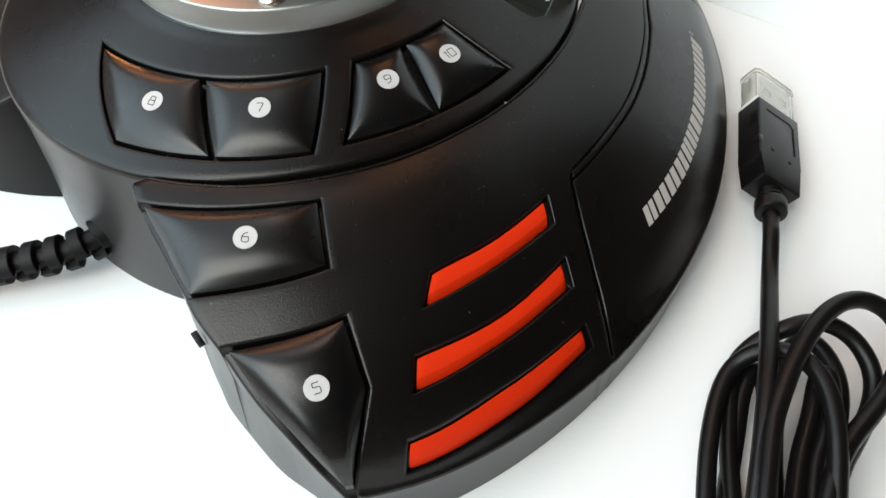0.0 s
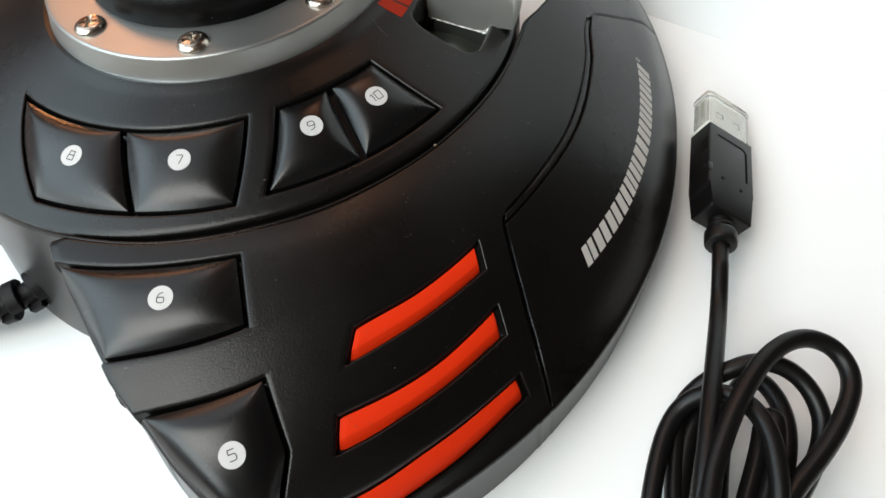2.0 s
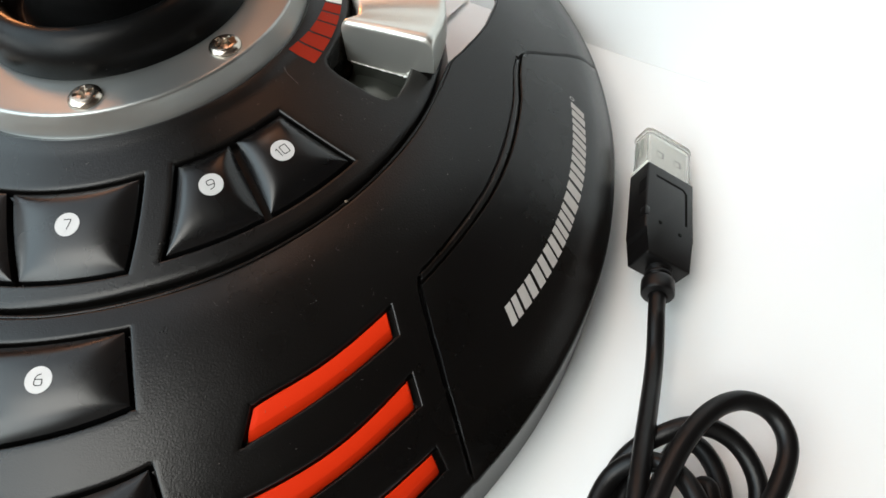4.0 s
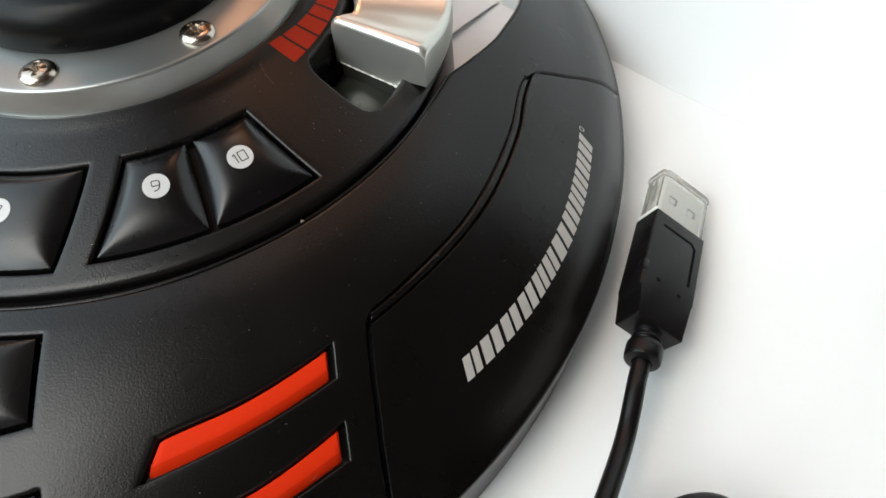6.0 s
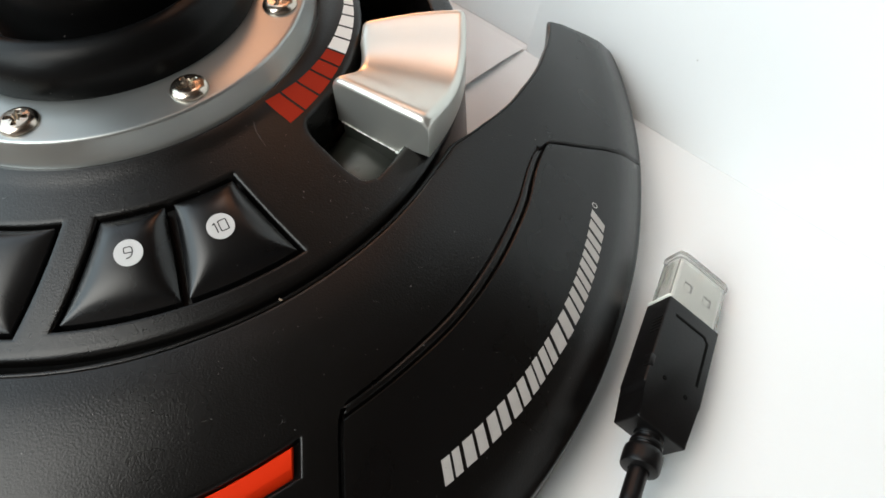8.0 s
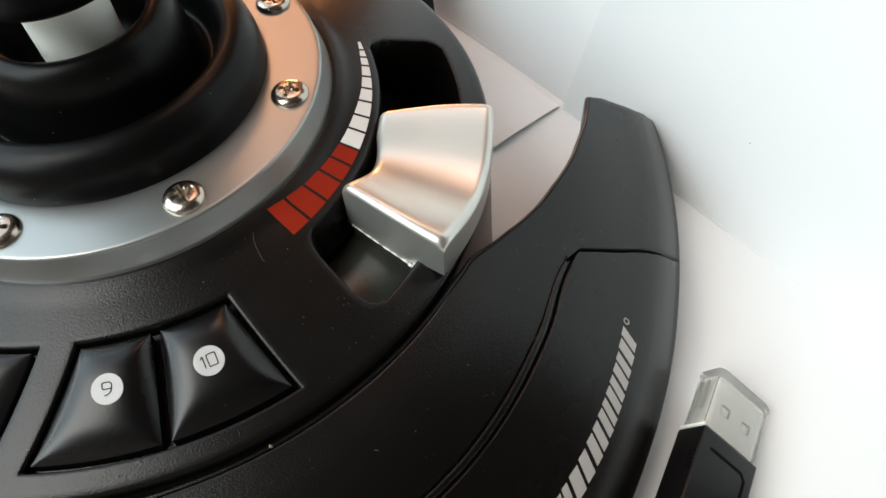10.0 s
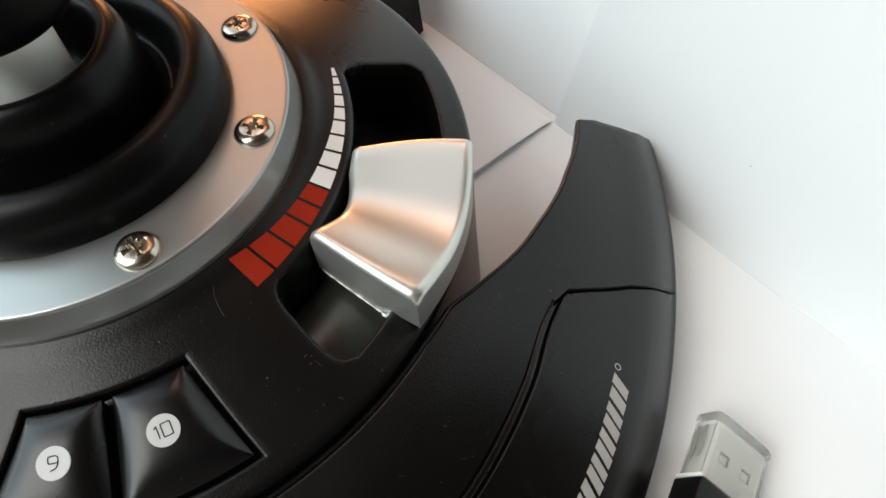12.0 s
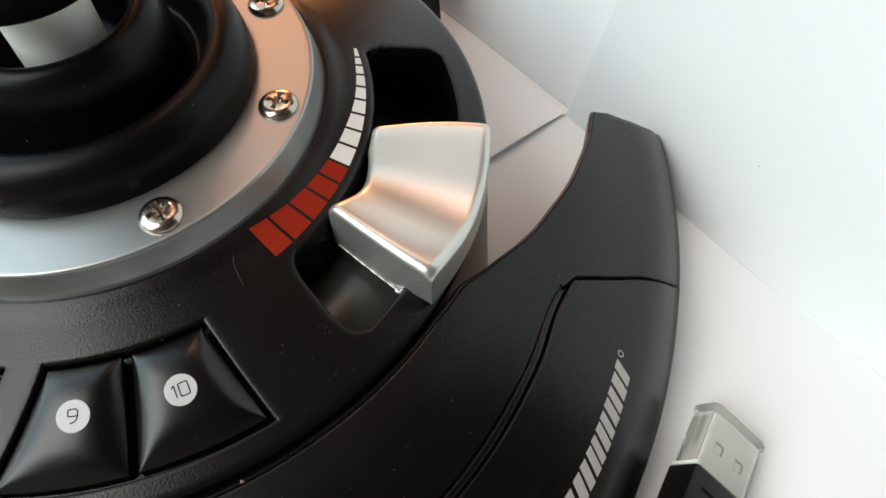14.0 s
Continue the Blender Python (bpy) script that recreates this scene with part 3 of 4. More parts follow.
DIGITS = {  # thin squarish strokes
    "0": [[(x, y * 1.85) for x, y in BOX]],
    "1": [[(0.0, 1.15), (0.27, 1.42), (0.3, 1.4), (0.3, 0.0)]],
    "5": [[(0.95, 1.45), (0.12, 1.45), (0.06, 1.42), (0.04, 0.9), (0.1, 0.85), (0.85, 0.85), (1.0, 0.7), (1.0, 0.15), (0.85, 0.0), (0.0, 0.0)]],
    "6": [[(0.85, 1.45), (0.3, 1.3), (0.0, 0.8), (0.0, 0.0), (0.9, 0.0), (1.0, 0.1), (1.0, 0.7), (0.9, 0.78), (0.03, 0.78)]],
    "7": [[(0.0, 1.45), (0.92, 1.45), (1.0, 1.38), (0.98, 1.2), (0.45, 0.0)]],
    "8": [BOX, [(0.08 + 0.84 * x, 0.78 + 0.85 * y) for x, y in BOX]],
    "9": [[(0.15, 0.0), (0.7, 0.1), (1.0, 0.6), (1.0, 1.45), (0.1, 1.45), (0.0, 1.35), (0.0, 0.8), (0.1, 0.7), (0.97, 0.7)]],
}
DIGIT_WIDTH = {"1": 0.3}


def badge(button, digits, r, th, size=2.25, turn=0.0):
    """A pale round print with a number, laid on a cap."""
    me = button.data
    tree = BVHTree.FromPolygons([v.co / MM for v in me.vertices], [p.vertices[:] for p in me.polygons])
    x, y = xy(r, th)
    hits = [tree.ray_cast(Vector((x + dx, y + dy, 200)), Vector((0, 0, -1)))[0] for dx, dy in ((0, 0), (1.4, 0), (-1.4, 0), (0, 1.4), (0, -1.4))]
    up = (hits[1] - hits[2]).cross(hits[3] - hits[4]).normalized()
    z = max(h.z - (up.x * (x - h.x) + up.y * (y - h.y)) / up.z for h in hits)
    out = Vector((math.cos(radians(th)), math.sin(radians(th)), 0))
    across = (-out).cross(up).normalized()
    out = up.cross(across)
    m = Matrix.Translation((x, y, z + 0.05)) @ Matrix(((across.x, out.x, up.x, 0), (across.y, out.y, up.y, 0), (across.z, out.z, up.z, 0), (0, 0, 0, 1)))
    m = m @ pose(0, 0, 0, 0, 0, turn)
    bm = bmesh.new()
    ring = [[bm.verts.new((s * math.cos(2 * math.pi * k / 40), s * math.sin(2 * math.pi * k / 40), h)) for k in range(40)]
            for s, h in ((size, -0.6), (size, 0.0))]
    grid_faces(bm, ring, wrap=True)
    bm.faces.new(ring[1])
    bm.transform(m)
    part("number_badge", bm, BADGE, button, "round pale silver number print")
    bm = bmesh.new()
    width = sum(DIGIT_WIDTH.get(d, 1.0) for d in digits) + 0.45 * (len(digits) - 1)
    x0 = -width / 2
    for d in digits:
        for stroke in DIGITS[d]:
            line = rounded([(x0 + p, q - 0.72) for p, q in stroke], 1)
            sides = [[], []]
            for k, p in enumerate(line):
                a, b = line[max(k - 1, 0)], line[min(k + 1, len(line) - 1)]
                dx, dy = b[0] - a[0], b[1] - a[1]
                n = math.hypot(dx, dy) or 1
                for side, s in zip(sides, (0.065, -0.065)):
                    side.append(bm.verts.new((1.3 * (p[0] - dy / n * s), 1.3 * (p[1] + dx / n * s), 0.03)))
            grid_faces(bm, sides)
        x0 += DIGIT_WIDTH.get(d, 1.0) + 0.45
    bm.transform(m)
    part("number_print", bm, INK_SHADE, button, "thin black printed number " + digits, smooth=False)


def disc_button(c0, c1, digits, high, at):
    b = part("button", pillow(disc_point, lambda r, t: z_disc(r), c0, c1, 1, 2, 0.75, high), BUTTON, joystick,
             "glossy black pillow-shaped button numbered " + digits, sharp=60)
    badge(b, digits, at[0], at[1])
    return b


disc_button(1, 1.535, "8", 1.9, (59.6, -115.0))
disc_button(1.535, 2, "7", 1.9, (58.5, -92.8))
disc_button(3, 3.5, "9", 2.2, (57.8, -66.8))
disc_button(3.5, 4, "10", 2.4, (58.5, -52.4))

cap6 = part("button", pillow(wing_point, z_wing, 0, 1, 1, 2, 0.75, 2.0, sink=(0.0, 0.4)), BUTTON, joystick, "glossy black pillow-shaped side button numbered 6", sharp=60)
badge(cap6, "6", 86.3, -92.7)


def corner5(c, q, coff=0.0, qoff=0.0):
    return wing_point(c, min(q, 8.97), coff, qoff)


cap5 = part("button", pillow(corner5, z_wing, 0, 1, 3, 8.9, 0.7, 3.0, sink=(0.1, -0.1)), BUTTON, joystick, "glossy black three-sided front button numbered 5", sharp=60)
badge(cap5, "5", 112.8, -85.6, turn=14)


# red stripes in their recesses
def stripe(cell):
    c0, c1, q0, q1 = cell
    bm = bmesh.new()
    grid = []
    n = 40
    for i in range(n + 1):
        f = i / n
        line = []
        for g, d in ((0.0, 0.75), (0.05, 0.5), (0.35, 0.45), (0.66, 0.5), (0.72, 0.58), (0.9, 1.3), (0.97, 1.68)):
            r, th = wing_point(c0 + (c1 - c0) * 0.988 * f, q0 + (q1 - q0) * 0.97 * g, 0.4 * (1 - 2 * f) - (0.5 if f > 0.99 else 0), 0.3 * (1 - 2 * g) - 0.15 * g)
            line.append(bm.verts.new((*xy(r, th), z_wing(r, th) - d - (0.2 if i in (0, n) else 0))))
        grid.append(line)
    grid_faces(bm, grid)
    loop = outline(grid)
    grid_faces(bm, [loop, [bm.verts.new(v.co + Vector((0, 0, -2.0))) for v in loop]], wrap=True)
    return part("stripe", bm, RED, joystick, "bright red-orange plastic inlay stripe", sharp=25)


for cell in STRIPES:
    stripe(cell)


# print on the disc: scale of red and white bars along the lever slot
def print_patch(name, mat, corners, surface, parent, label="", lift=0.05, n=6):
    """A flat print laid on a surface; corners in polar (r, angle): inner start, outer start, outer end, inner end."""
    bm = bmesh.new()
    grid = []
    for i in range(n + 1):
        f = i / n
        line = []
        for j in range(n + 1):
            g = j / n
            a = [p + (q - p) * g for p, q in zip(corners[0], corners[1])]
            b = [p + (q - p) * g for p, q in zip(corners[3], corners[2])]
            r, th = a[0] + (b[0] - a[0]) * f, a[1] + (b[1] - a[1]) * f
            line.append(bm.verts.new((*xy(r, th), surface(r, th) + lift)))
        grid.append(line)
    grid_faces(bm, grid)
    loop = outline(grid)
    grid_faces(bm, [loop, [bm.verts.new(v.co + Vector((0, 0, -0.3))) for v in loop]], wrap=True)
    return part(name, bm, mat, parent, label)


SCALE_IN = [(-29.6, 42.0), (-18.8, 43.2), (-4.6, 44.3), (5.6, 45.0), (14.4, 45.8), (25.9, 46.5), (32, 47.2)]
SCALE = [-29.4, -24.4, -18.9, -13.4, -8.8, -4.2, 1.0, 5.6, 10.4, 14.8, 18.9, 22.8, 26.0, 28.8, 31.9]
for k, (a0, a1) in enumerate(zip(SCALE, SCALE[1:])):
    a0, a1 = a0 + 0.35, a1 - 0.35 if k < 13 else a1
    print_patch("scale_bar", RED_PRINT if k < 5 else WHITE_PRINT, [(interp(a0, SCALE_IN), a0), (47.75, a0), (47.75, a1), (interp(a1, SCALE_IN), a1)],
                z_disc, disc, "red printed scale bar" if k < 5 else "white printed scale bar")

# brand mark on the wing panel: plain slanted bars, and a small ring
MARK_IN, MARK_OUT = [(-46, 104.2), (-36.7, 103.6), (-27, 102.6), (-10, 100.4)], [(-46, 107.4), (-36, 106.8), (-22, 105.4), (-10, 103.7)]
MARK_WIDE = (2.4, 3.1, 3.0, 3.0, 2.4, 2.5, 3.7, 2.9, 2.4, 2.5, 2.6, 2.9)
a = -45.4
for wide in MARK_WIDE:
    w = wide * 34.9 / sum(MARK_WIDE)
    for a0, a1 in ((a + 0.06 * w, a + 0.44 * w), (a + 0.56 * w, a + 0.9 * w)):
        r0, r1 = interp(a0, MARK_IN), interp(a0, MARK_OUT)
        print_patch("brand_bar", LOGO_PRINT, [(r0, a0 + 0.9), (r1, a0), (r1, a1), (r0, a1 + 0.9)], z_wing, wing, "silver-grey printed bar of the brand mark", n=3)
    a += w
bm = bmesh.new()
rows = []
for s in (0.42, 0.62):
    line = []
    for k in range(24):
        x, y = 99.7 + s * math.cos(k * math.pi / 12), -16.1 + s * math.sin(k * math.pi / 12)
        line.append(bm.verts.new((x, y, z_wing(math.hypot(x, y), math.degrees(math.atan2(y, x))) + 0.05)))
    rows.append(line)
grid_faces(bm, rows, wrap=True)
part("brand_ring", bm, LOGO_PRINT, wing, "tiny silver-grey printed ring")

# silver collar with eight cross-head screws
part("collar", lathe(rounded([(28.5, 52), (28.8, 55.4), (29.4, 55.7), (33, 55.7), (38.6, 55.68), (38.95, 55.62), (39.15, 55.45), (39.28, 55.2), (39.36, 54.8), (39.5, 54.2), (39.9, 52.6), (40.35, 51.2), (40.7, 50.6), (40.8, 46)], 2)), SILVER, joystick,
     "satin silver metal collar ring")


def screw_mesh():
    """A pan head with a cross recess: broad arms with small teeth between them, tapering into the head."""
    n = 96
    bm = bmesh.new()
    prof = rounded([(3.35, -0.6), (3.42, 0.0), (3.32, 0.5), (2.95, 0.95), (2.45, 1.2), (2.2, 1.28)], 2)
    rows = [[bm.verts.new((r * math.cos(k * 2 * math.pi / n), r * math.sin(k * 2 * math.pi / n), z)) for k in range(n)] for r, z in prof]
    star = []
    for k in range(n):
        a = k * 2 * math.pi / n
        arm = smoothstep((abs(math.cos(2 * a)) - 0.72) / 0.16) if abs(math.cos(2 * a)) > 0.5 else 0.0
        tooth = smoothstep((abs(math.sin(2 * a)) - 0.955) / 0.03)
        star.append(0.85 + 1.05 * arm + 0.3 * tooth)

    def ring(scale, z):
        return [bm.verts.new((scale * s * math.cos(k * 2 * math.pi / n), scale * s * math.sin(k * 2 * math.pi / n), z - 0.03 * s)) for k, s in enumerate(star)]
    rows += [ring(1.06, 1.38), ring(0.97, 1.3), ring(0.8, 0.7), ring(0.45, 0.2)]
    grid_faces(bm, rows, wrap=True)
    bm.faces.new(rows[-1])
    return bm


for k, a in enumerate((-90.5, -43.2, 2.4, 47.6, 92.5, 137.5, 182.5, 227.5)):
    bm = screw_mesh()
    bm.transform(Matrix.Translation((*xy(34.75, a), 55.65)) @ pose(0, 0, 0, 0, 0, 37 * k + 15))
    part("screw", bm, CHROME, joystick, "shiny nickel cross-head screw", sharp=28)

# rubber boot and the foot of the stick
part("boot", lathe(rounded([(29.3, 54), (29.2, 57), (28.6, 60.5), (26.8, 63.2), (24.2, 64.2), (22.4, 62.8), (21.2, 58.5), (19.6, 57), (18.2, 60),
                            (17.2, 66), (16.2, 69.5), (14.5, 71), (12.8, 70.6), (11.8, 68), (11, 60), (6, 58)], 3)), RUBBER, joystick,
     "ribbed black rubber boot round the stick")
part("shaft", lathe([(6.9, 57), (6.9, 80)], 64), SHAFT, joystick, "white nylon stick shaft")
part("stick_skirt", lathe(rounded([(6, 78), (10.5, 77), (13.0, 77.2), (14.5, 80), (15.5, 90), (16.5, 105), (16, 135), (17, 170), (14, 178), (0.5, 180)], 2), 64), RUBBER, joystick,
     "black lower part of the stick handle")


# throttle lever: a saddle-topped silver block in the slot
def build_lever():
    bm = bmesh.new()
    grid = []
    nq, nc = 36, 56
    ridge = [(0, 51.9), (0.1, 51.9), (0.2, 50.6), (0.3, 49.3), (0.4, 48.7), (0.5, 48.6), (0.6, 49.0), (0.7, 49.8), (0.8, 50.8), (0.9, 51.7), (1, 52.4)]
    for i in range(nc + 1):
        f = 0.5 - 0.5 * math.cos(math.pi * i / nc)
        th0 = -19.0 + 25.6 * f
        line = []
        for j in range(nq + 1):
            g = 0.5 - 0.5 * math.cos(math.pi * j / nq)
            th = th0 + (1 - g) * (2.2 - 2.8 * f) + 0.9 * math.sin(math.pi * g) * f - 0.5 * math.sin(math.pi * g) * (1 - f)
            r_in = 49.8 + 1.4 * math.sin(math.pi * min(1, f * 1.3))
            r = r_in + (70.4 + 0.9 * math.sin(math.pi * f) - r_in) * g
            top = sum(interp(f + k * 0.035, ridge) for k in range(-4, 5)) / 9
            top += (g - 0.5) * interp(f, [(0, -1.4), (0.5, 0.6), (1, 2.6)]) + 0.5 * math.sin(math.pi * g) * max(0, 1 - 4 * f)
            e1, e2 = min(f, 1 - f) * 23, min(g, 1 - g) * 20
            edge = 1.5
            for e in (e1, e2):
                if e < edge:
                    top -= edge - math.sqrt(max(0, edge ** 2 - (edge - e) ** 2))
            line.append(bm.verts.new((*xy(r, th), top)))
        grid.append(line)
    grid_faces(bm, grid)
    loop = outline(grid)
    rows = [loop]
    for k in (0.5, 1.0):
        low = []
        for v in loop:
            r, th = math.hypot(v.co.x, v.co.y), math.degrees(math.atan2(v.co.y, v.co.x))
            foot = 41.9 - (r - 50) * 0.1 if r < 64.6 else 42.4
            low.append(bm.verts.new((v.co.x, v.co.y, v.co.z + (foot - v.co.z) * k)))
        rows.append(low)
    grid_faces(bm, rows, wrap=True)
    lever = part("throttle_lever", bm, LEVER, joystick, "champagne-silver saddle-shaped throttle lever", sharp=50)
    # foot of the lever in the slot, with a worn bright edge
    bm = bmesh.new()
    rows = []
    for k in range(21):
        th = -16.9 + 22.5 * k / 20
        rows.append([bm.verts.new((*xy(r, th - (r - 50) * 0.13), z)) for r, z in ((50.9, 36), (50.9, 41.6), (64.1, 40.3), (64.1, 34.5))])
    grid_faces(bm, rows)
    bm.faces.new(rows[0])
    bm.faces.new(rows[-1])
    part("lever_foot", bm, SLOT, lever, "dark grey foot under the lever", smooth=False)
    worn = tube([(*xy(50.7, -17.05), 41.9), (*xy(57, -18.15), 41.2), (*xy(64.2, -18.95), 40.5)], lambda f: 0.05 + 0.13 * abs(math.sin(31 * f) * math.sin(17 * f + 1)) + 0.1 * f ** 6, 8, 5)
    part("worn_edge", worn, STEEL, lever, "worn bright edge under the lever")
    burr = tube([(*xy(63.2, -18.95), 40.6), (*xy(64.3, -19.25), 40.9), (*xy(64.6, -19.0), 41.9), (*xy(65.2, -19.2), 42.1)], lambda f: 0.16 + 0.14 * abs(math.sin(9 * f)), 8, 3)
    part("edge_burr", burr, STEEL, lever, "small bright burr")
    return lever


build_lever()
# curved inner floor of the slot
bm = bmesh.new()
rows = []
for k in range(41):
    th = -28.3 + 60 * k / 40
    rows.append([bm.verts.new((*xy(r, th), z_disc(r) - d - 12 * smoothstep((th - 2) / 14))) for r, d in ((49.6, 11), (52, 9), (57, 7.5), (62, 7), (64.6, 7.5))])
grid_faces(bm, rows)
part("slot_floor", bm, SLOT, joystick, "dark grey glossy inner floor of the lever slot")


# rear lobes of the base
def lobe(name, th0, th1, reach, tops, label, square=0.3, skew=0.0):
    bm = bmesh.new()
    grid = []
    for i in range(31):
        f = i / 30
        th = th0 + (th1 - th0) * f
        R = 74 + (reach - 74) * math.sin(math.pi * (0.06 + 0.88 * f)) ** square
        grid.append([bm.verts.new((*xy(72 + (R - 72) * g, th + skew * f * (1 - g)), interp(g, tops))) for g in [k / 12 for k in range(13)]])
    grid_faces(bm, grid)
    part("side_wall", skirt(bm, outline(grid), lambda x, y: 1.5), RUBBER, joystick, "smooth black side wall of the lobe")
    return part(name, bm, BLACK, joystick, label)


lobe("left_lobe", 150, 199, 108, [(0, 36), (0.5, 30), (1, 14)], "black plastic rear lobe of the base", skew=10)
lobe("rear_lobe", 68, 112, 111, [(0, 36), (0.5, 34), (1, 27)], "black plastic rear lobe of the base", 0.13)

# small clip foot at the wing's side
bm = box((-0.7, -1.4, -1.2), (0.7, 1.4, 1.2), 0.2)
bm.transform(Matrix.Translation((-18.2, -94.9, 20.3)) @ pose(0, 0, 0, 0, 0, 35))
part("clip", bm, BLACK, joystick, "small black clip at the side")

# ribbed strain relief where the lead leaves the base: half rings staggered above and below
lead = thing("lead", "black ribbed strain relief with a lead leaving the joystick base", "cable")
RELIEF = rounded([(-46.5, -54.0, 9.4), (-51.6, -58.4, 8.6), (-57, -61.2, 8.1), (-62.8, -62.6, 7.8), (-68.7, -63.5, 7.6), (-74.6, -64.4, 7.4), (-80.5, -65.3, 7.2), (-84, -66, 7.1)], 4)


def relief_place(f):
    """Place and axes at a share of the relief's length."""
    k = min(f, 0.9999) * (len(RELIEF) - 1)
    i = int(k)
    a, b = Vector(RELIEF[i]), Vector(RELIEF[i + 1])
    d = (b - a).normalized()
    side = d.cross(Vector((0, 0, 1))).normalized()
    return a + (b - a) * (k - i), d, side, side.cross(d)


relief = part("strain_relief", tube(RELIEF, 3.0, 20, 1), RELIEF_RUBBER, lead, "ribbed black rubber strain relief")


def rib(f, half, wide):
    """A half ring round the relief; half 1: upper, -1: lower."""
    c, d, side, up = relief_place(f)
    r = 4.9 - 0.5 * f
    bm = bmesh.new()
    rows = []
    for k in range(17):
        a = math.pi * (0.04 + 0.92 * k / 16)
        o = side * math.cos(a) + up * math.sin(a) * half
        rows.append([bm.verts.new(c + o * q + d * w) for q, w in ((2.4, -wide), (r - 0.2, -wide), (r, -wide + 0.2), (r, wide - 0.2), (r - 0.2, wide), (2.4, wide))])
    grid_faces(bm, rows, wrap=True)
    bm.faces.new(rows[0])
    bm.faces.new(rows[-1])
    part("rib", bm, RELIEF_RUBBER, relief, sharp=25)


for k in range(8):
    rib(0.05 + 0.117 * k, 1, 1.5)
    rib(0.108 + 0.117 * k, -1, 1.5)
part("cord", tube([(-77, -64.7, 7.3), (-86, -66.2, 7.0), (-100, -72, 4), (-130, -80, 2.2), (-180, -110, 2.2)], 2.0), CORD, lead)

hair = tube([(34.9, -22.7, 50.85), (35.6, -24.4, 50.35), (36.1, -26.1, 49.95), (37.2, -27.6, 49.35), (38.6, -29.0, 48.65)], 0.022, 6, 3)
tagged(part("hair", hair, LINT), "short grey hair lying on the black disc", "hair")

# a brown crumb in the seam, and fine lint over the black plastic
bm = bmesh.new()
bmesh.ops.create_icosphere(bm, subdivisions=2, radius=0.26)
for v in bm.verts:
    v.co *= 1 + 0.35 * math.sin(7 * v.co.x + 11 * v.co.y + 5 * v.co.z)
bm.transform(Matrix.Translation((46.6, -55.2, 40.9)) @ Matrix.Diagonal((1.3, 0.9, 0.8, 1)))
tagged(part("crumb", bm, CRUMB), "tiny brown crumb lying in the seam of the joystick base", "speck")

rng = random.Random(11)
bm = bmesh.new()
for k in range(280):
    if rng.random() < 0.42:
        r, th, ground = rng.uniform(44, 69), rng.uniform(-125, 40), z_disc
        if 48 < r < 68 and (-130 < th < -42 or -30 < th < 34):
            continue
    else:
        r, th, ground = rng.uniform(76, 112), rng.uniform(-78, 5), z_wing
        if th > -58 and r > 90 and rng.random() < 0.5:
            continue
    size, turn = rng.choice((0.07, 0.08, 0.1, 0.1, 0.13, 0.45)) * rng.uniform(0.7, 1.2), rng.uniform(0, 360)
    wide = 0.018 if size > 0.25 else size * 0.5
    bend = rng.uniform(-0.5, 0.5)
    rows = []
    for i in range(6):
        f = i / 5 * 2 - 1
        x, y = xy(r, th)
        ux, uy = xy(1, turn)
        px, py = x + ux * f * size - uy * bend * size * f * f, y + uy * f * size + ux * bend * size * f * f
        w = wide * math.sqrt(max(0.05, 1 - f * f))
        row = []
        for a, b in ((-w, 0.0), (0, 0.8 * wide), (w, 0.0)):
            qx, qy = px - uy * a, py + ux * a
            row.append(bm.verts.new((qx, qy, ground(math.hypot(qx, qy), math.degrees(math.atan2(qy, qx))) + 0.01 + b)))
        rows.append(row)
    grid_faces(bm, rows)
tagged(part("lint", bm, LINT), "fine grey lint and dust scattered over the black plastic", "dust", kind="stuff")

# ---- USB plug and coiled cord ----
usb = thing("usb_cable", "black USB cable with capped plug, coiled on white paper", "cable")
PLUG = Matrix.Translation((116.1, -45.4, 8.2)) @ pose(0, 0, 0, 0, 0, -18.3) @ pose(0, 0, 0, -4.5, 0, 0) @ pose(0, 0, 0, 0, 29, 0)


def plug_part(name, bm, mat, parent, label="", **more):
    bm.transform(PLUG)
    return part(name, bm, mat, parent, label, **more)


def prism(outline_xy, z0, z1, bevel):
    bm = bmesh.new()
    low = [bm.verts.new((x, y, z0)) for x, y in outline_xy]
    high = [bm.verts.new((x, y, z1)) for x, y in outline_xy]
    bm.faces.new(low[::-1])
    bm.faces.new(high)
    grid_faces(bm, [low, high], wrap=True)
    bmesh.ops.bevel(bm, geom=bm.edges[:], offset=bevel, segments=3, affect="EDGES", profile=0.5)
    return bm


BODY = [(-6.9, 15.3), (6.9, 15.3), (6.9, -4.4), (5.9, -5.6), (5.9, -14), (-5.9, -14), (-5.9, -7.8), (-6.9, -6.6)]
body = plug_part("plug_body", prism(BODY, -3.65, 3.65, 0.45), CORD, usb, "matt black moulded plug grip")
# the groove is not cut: a thin proud strip paints its shade
bm = prism([(-4.4, 12.0), (3.7, 12.0), (5.0, 10.7), (5.0, -0.2), (4.3, -0.2), (4.3, 10.4), (3.4, 11.3), (-4.4, 11.3)], 3.60, 3.68, 0.02)
plug_part("groove_shade", bm, INK_SHADE, body, "raised black strip painting the shade of the grip's groove")
for x, y in ((-2.8, -3.3), (2.8, -4.0)):
    bm = lathe([(0.5, 3.5), (0.5, 3.7), (0.1, 3.72)], 16, (x, y))
    plug_part("mould_mark", bm, INK_SHADE, body, "tiny round mould mark")
for k in range(5):
    plug_part("grip_rib", box((-7.05, 9.5 - 0.9 * k, 0.6), (-6.8, 9.9 - 0.9 * k, 3.3), 0.08), CORD, body, "fine raised grip rib")
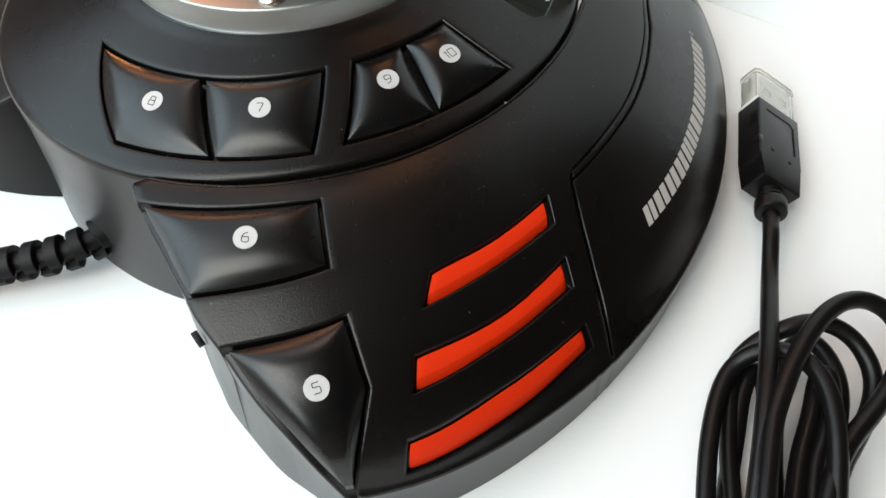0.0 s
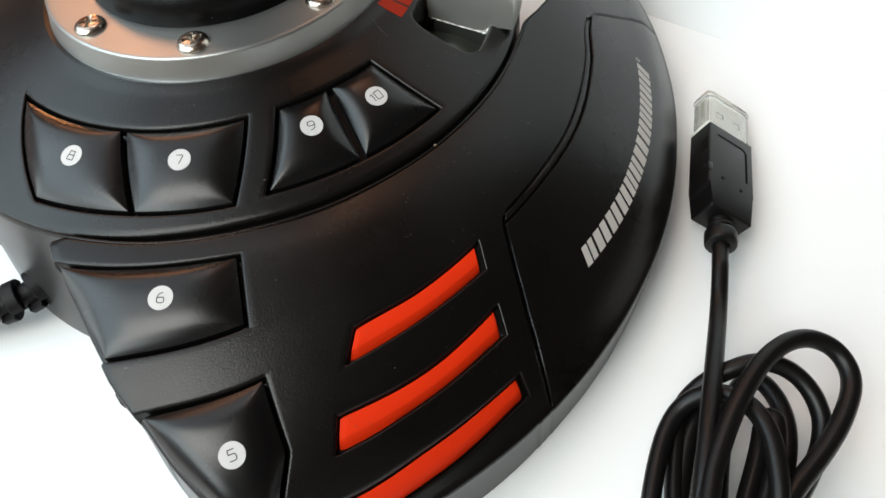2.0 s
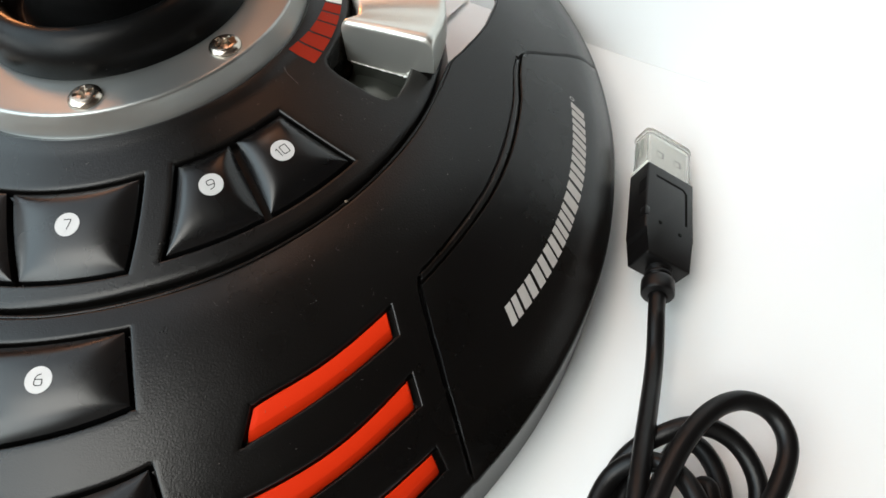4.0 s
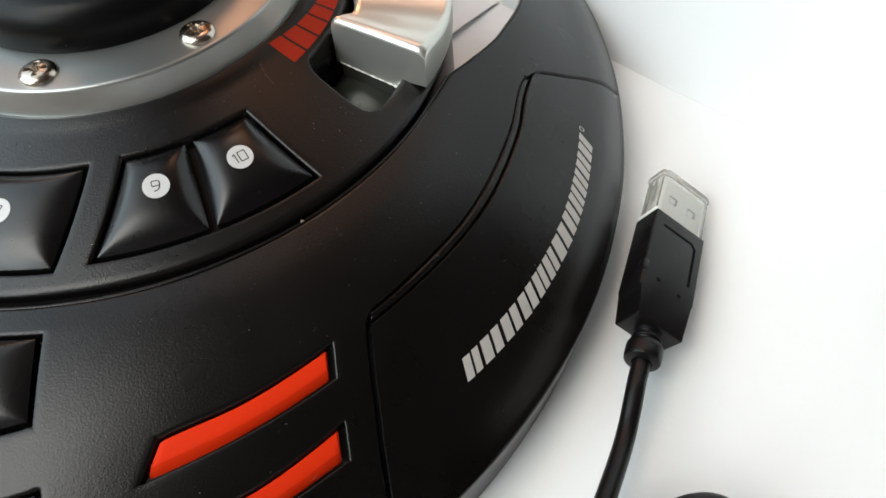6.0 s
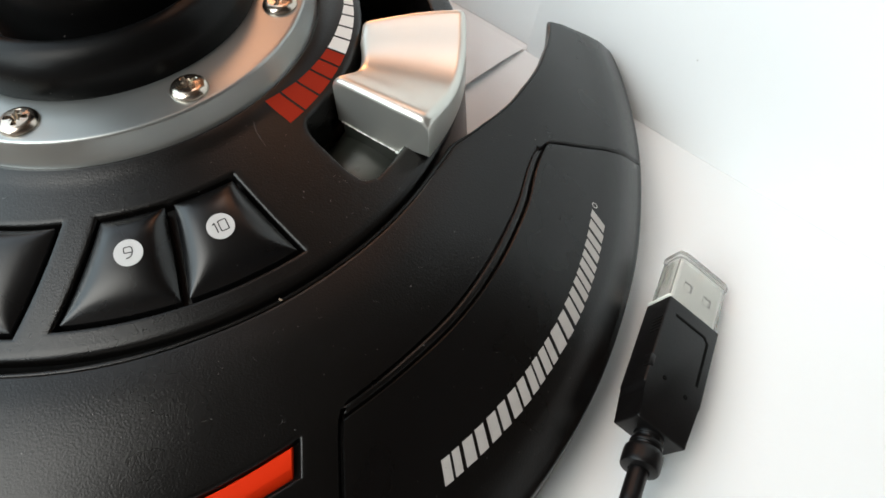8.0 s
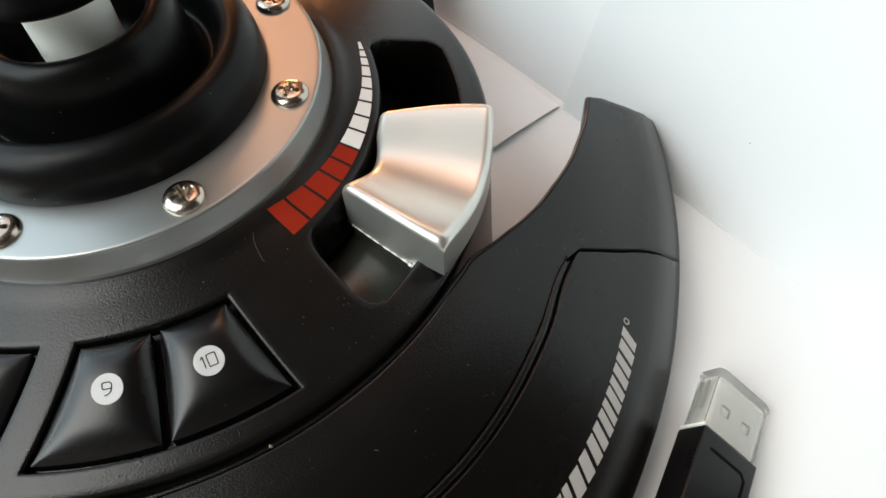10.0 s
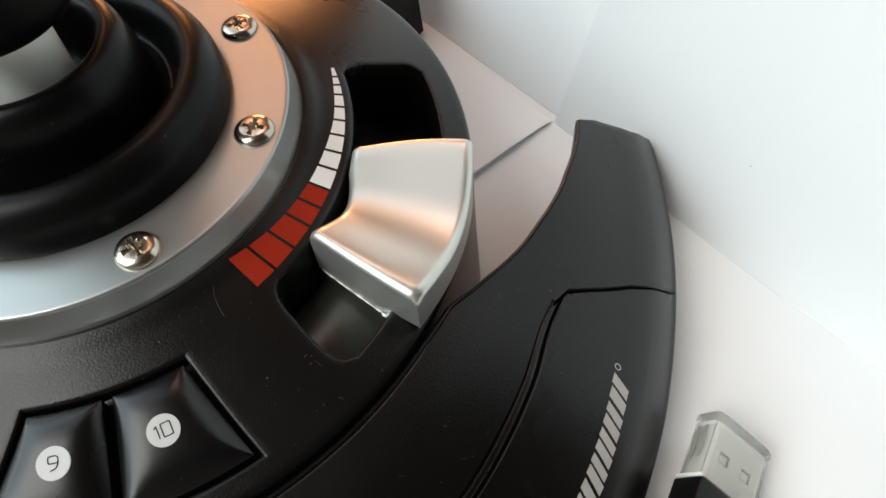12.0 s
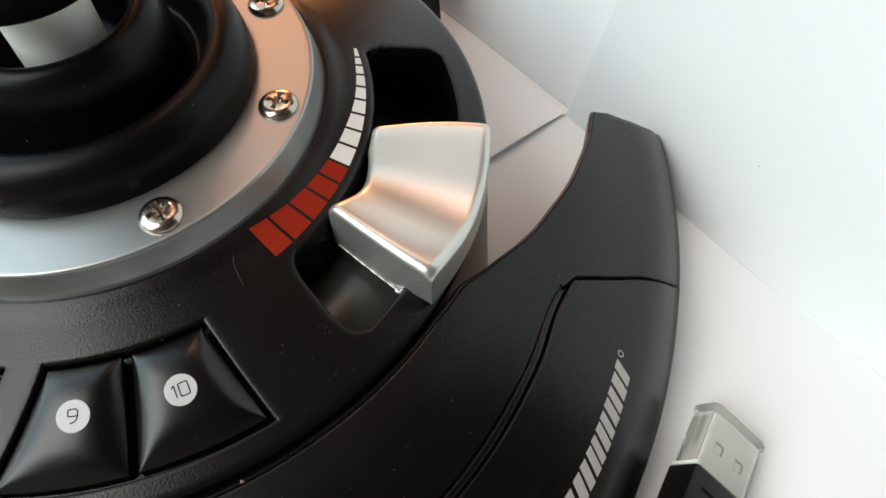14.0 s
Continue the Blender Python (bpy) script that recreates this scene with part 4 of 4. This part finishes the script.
bm = lathe(rounded([(2.9, -0.3), (2.9, 0.7), (2.45, 0.85), (2.45, 1.5), (3.05, 1.65), (3.15, 2.4), (2.6, 2.55), (2.6, 3.2), (3.45, 3.35), (3.7, 3.7), (3.7, 6.8), (3.4, 7.3), (2.0, 7.5)], 1), 32)
bm.transform(Matrix.Translation((0, -13.8, 0)) @ pose(0, 0, 0, 90, 0, 0))
plug_part("strain_relief", bm, CORD, usb, "ribbed black strain relief")
plug_part("grip_notch", box((-7.15, -3.0, 1.7), (-5.9, -0.2, 3.72), 0.2), CORD, body, "small raised block on the grip's edge")
# metal shell, hollow, with two square holes
SH = plug_part("metal_shell", prism([(-6, 15), (6, 15), (6, 27.0), (-6, 27.0)], -2.25, 2.25, 0.3), STEEL, usb, "bright metal USB shell")
for x in (-2.7, 2.7):
    # plates on the uncut shell; the hole's shaded edge is in their colours
    hole = plug_part("square_hole", box((x - 1.15, 20.2, 2.2), (x + 1.15, 22.4, 2.29), 0.03), HOLE, SH, "dark raised plate painting the shade of a square hole")
    plug_part("hole_floor", box((x - 1.05, 20.3, 2.2), (x + 0.55, 21.8, 2.33), 0.03), STEEL, SH, "pale raised plate painting the lit floor of the square hole")


def cap_mesh():
    """A hollow cap: outer and inner skin joined at its mouth."""
    bm = bmesh.new()
    def ring(w, h, y):
        pts = []
        for k in range(32):
            a = 2 * math.pi * (k + 0.5) / 32
            c, s = math.cos(a), math.sin(a)
            p = 8
            d = (abs(c) ** p + abs(s) ** p) ** (1 / p)
            pts.append(bm.verts.new((w * c / d, y, h * s / d)))
        return pts
    rows = [ring(6.2, 2.45, 15.6), ring(6.95, 3.15, 15.6), ring(6.95, 3.15, 27.6), ring(7.15, 3.35, 27.8), ring(7.15, 3.35, 29.0), ring(6.8, 3.0, 29.4), ring(5.8, 2.3, 29.5)]
    inner = [ring(6.2, 2.45, 15.6 + 0.001), ring(6.2, 2.45, 27.5), ring(6.0, 2.3, 27.6)]
    grid_faces(bm, rows, wrap=True)
    bm.faces.new(rows[-1])
    grid_faces(bm, [rows[0]] + inner[1:], wrap=True)
    bm.faces.new(inner[-1])
    for v in inner[0]:
        bm.verts.remove(v)
    return bm


cap = plug_part("cap", cap_mesh(), CLEAR, usb, "milky clear plastic protective cap")
# slits are thin strips on the cap's side, their dimness only in colour
for z in (-1.3, 0.7):
    plug_part("slit", box((-7.0, 19.5, z - 0.42), (-6.9, 26.3, z + 0.42), 0.03), SLIT_SHADE, cap, "grey strip painting the shade of a slit in the cap's side")
plug_part("mouth_rim", box((-7.05, 15.35, -3.2), (-6.3, 15.95, 3.2), 0.1), SHAFT, cap, "white mouth edge of the cap")

CORD_R = 1.85
cord_start = PLUG @ Vector((0, -21, 0))
part("cord", tube([tuple(cord_start), tuple(PLUG @ Vector((0, -25, -0.2))), tuple(PLUG @ Vector((0, -27.5, -0.1))), (105.0, -80.6, 7.5), (98.5, -94.5, 13), (93.3, -105.8, 16.8), (89.2, -116.4, 17), (85.9, -125.6, 15),
                   (79, -145, 9), (74, -165, 2.2), (80, -182, 2.2), (92, -180, 2.2), (98, -165, 2.2)], CORD_R), CORD, usb, "straight run of black cord")


def cord_loop(*path):
    """One loop of the coil, through the given bends."""
    return part("cord_loop", tube(path, CORD_R), CORD, usb, "loop of coiled black cord")


cord_loop((72, -165, 3), (75, -138, 6), (79.2, -122.8, 7), (82.4, -114.5, 7), (86.3, -106.8, 7.2), (90.2, -102.2, 8.5),
          (94, -101, 11.5), (97.6, -102.4, 14.5), (100.8, -105.6, 16.3), (102.4, -111.1, 17), (101.9, -117.5, 16.6),
          (100.5, -124.1, 15.5), (94, -145, 9), (88, -165, 4))
cord_loop((78, -160, 2.2), (84.6, -122.4, 3.4), (88.2, -109.7, 4.5), (90.8, -101.5, 6), (95.6, -97.9, 9), (100.1, -97, 12),
          (105.5, -96.2, 13.8), (110.4, -97.4, 14), (114.6, -101.2, 12.6), (116.2, -107.4, 10.6), (114, -113.3, 9),
          (109.6, -118.6, 8), (103.6, -125, 7), (95, -140, 4), (88, -160, 2.2))
cord_loop((76, -158, 11), (83, -135, 17), (89.2, -119.3, 17.4), (92.3, -113.9, 18.4), (96.1, -108.2, 19.2), (101.5, -101.7, 19.8),
          (106.8, -97.2, 19.6), (111.8, -94.8, 19.2), (116.8, -94.4, 18), (121.2, -97, 16.4), (122.2, -102.6, 15.2),
          (117.3, -109.9, 15), (110.4, -116.4, 15), (102.2, -122.7, 14.8), (96, -132, 13), (86, -158, 8))
cord_loop((84, -150, 6), (92, -122, 7), (98, -106, 7.6), (103.5, -98.2, 8), (107.8, -97.4, 8.4), (109.8, -102.1, 8.6),
          (109.9, -107.8, 8.4), (107.5, -114.6, 8), (102.8, -122.5, 7), (92, -150, 5))
cord_loop((86, -148, 8), (95.1, -124.4, 9), (101.2, -114.7, 10), (104.7, -107, 11), (106.5, -107, 11.8), (105.9, -110.5, 11.8),
          (104.5, -114.2, 11), (101.4, -120, 10), (98.1, -124.6, 9), (90, -148, 7))
cord_loop((81.9, -129.5, 2.2), (87.9, -116, 3.5), (90.9, -108.2, 4.5), (93.8, -103.3, 5.5), (96.6, -102.4, 5.5), (96.3, -108.3, 5),
          (93.3, -116.7, 4), (87.5, -130, 2.2))
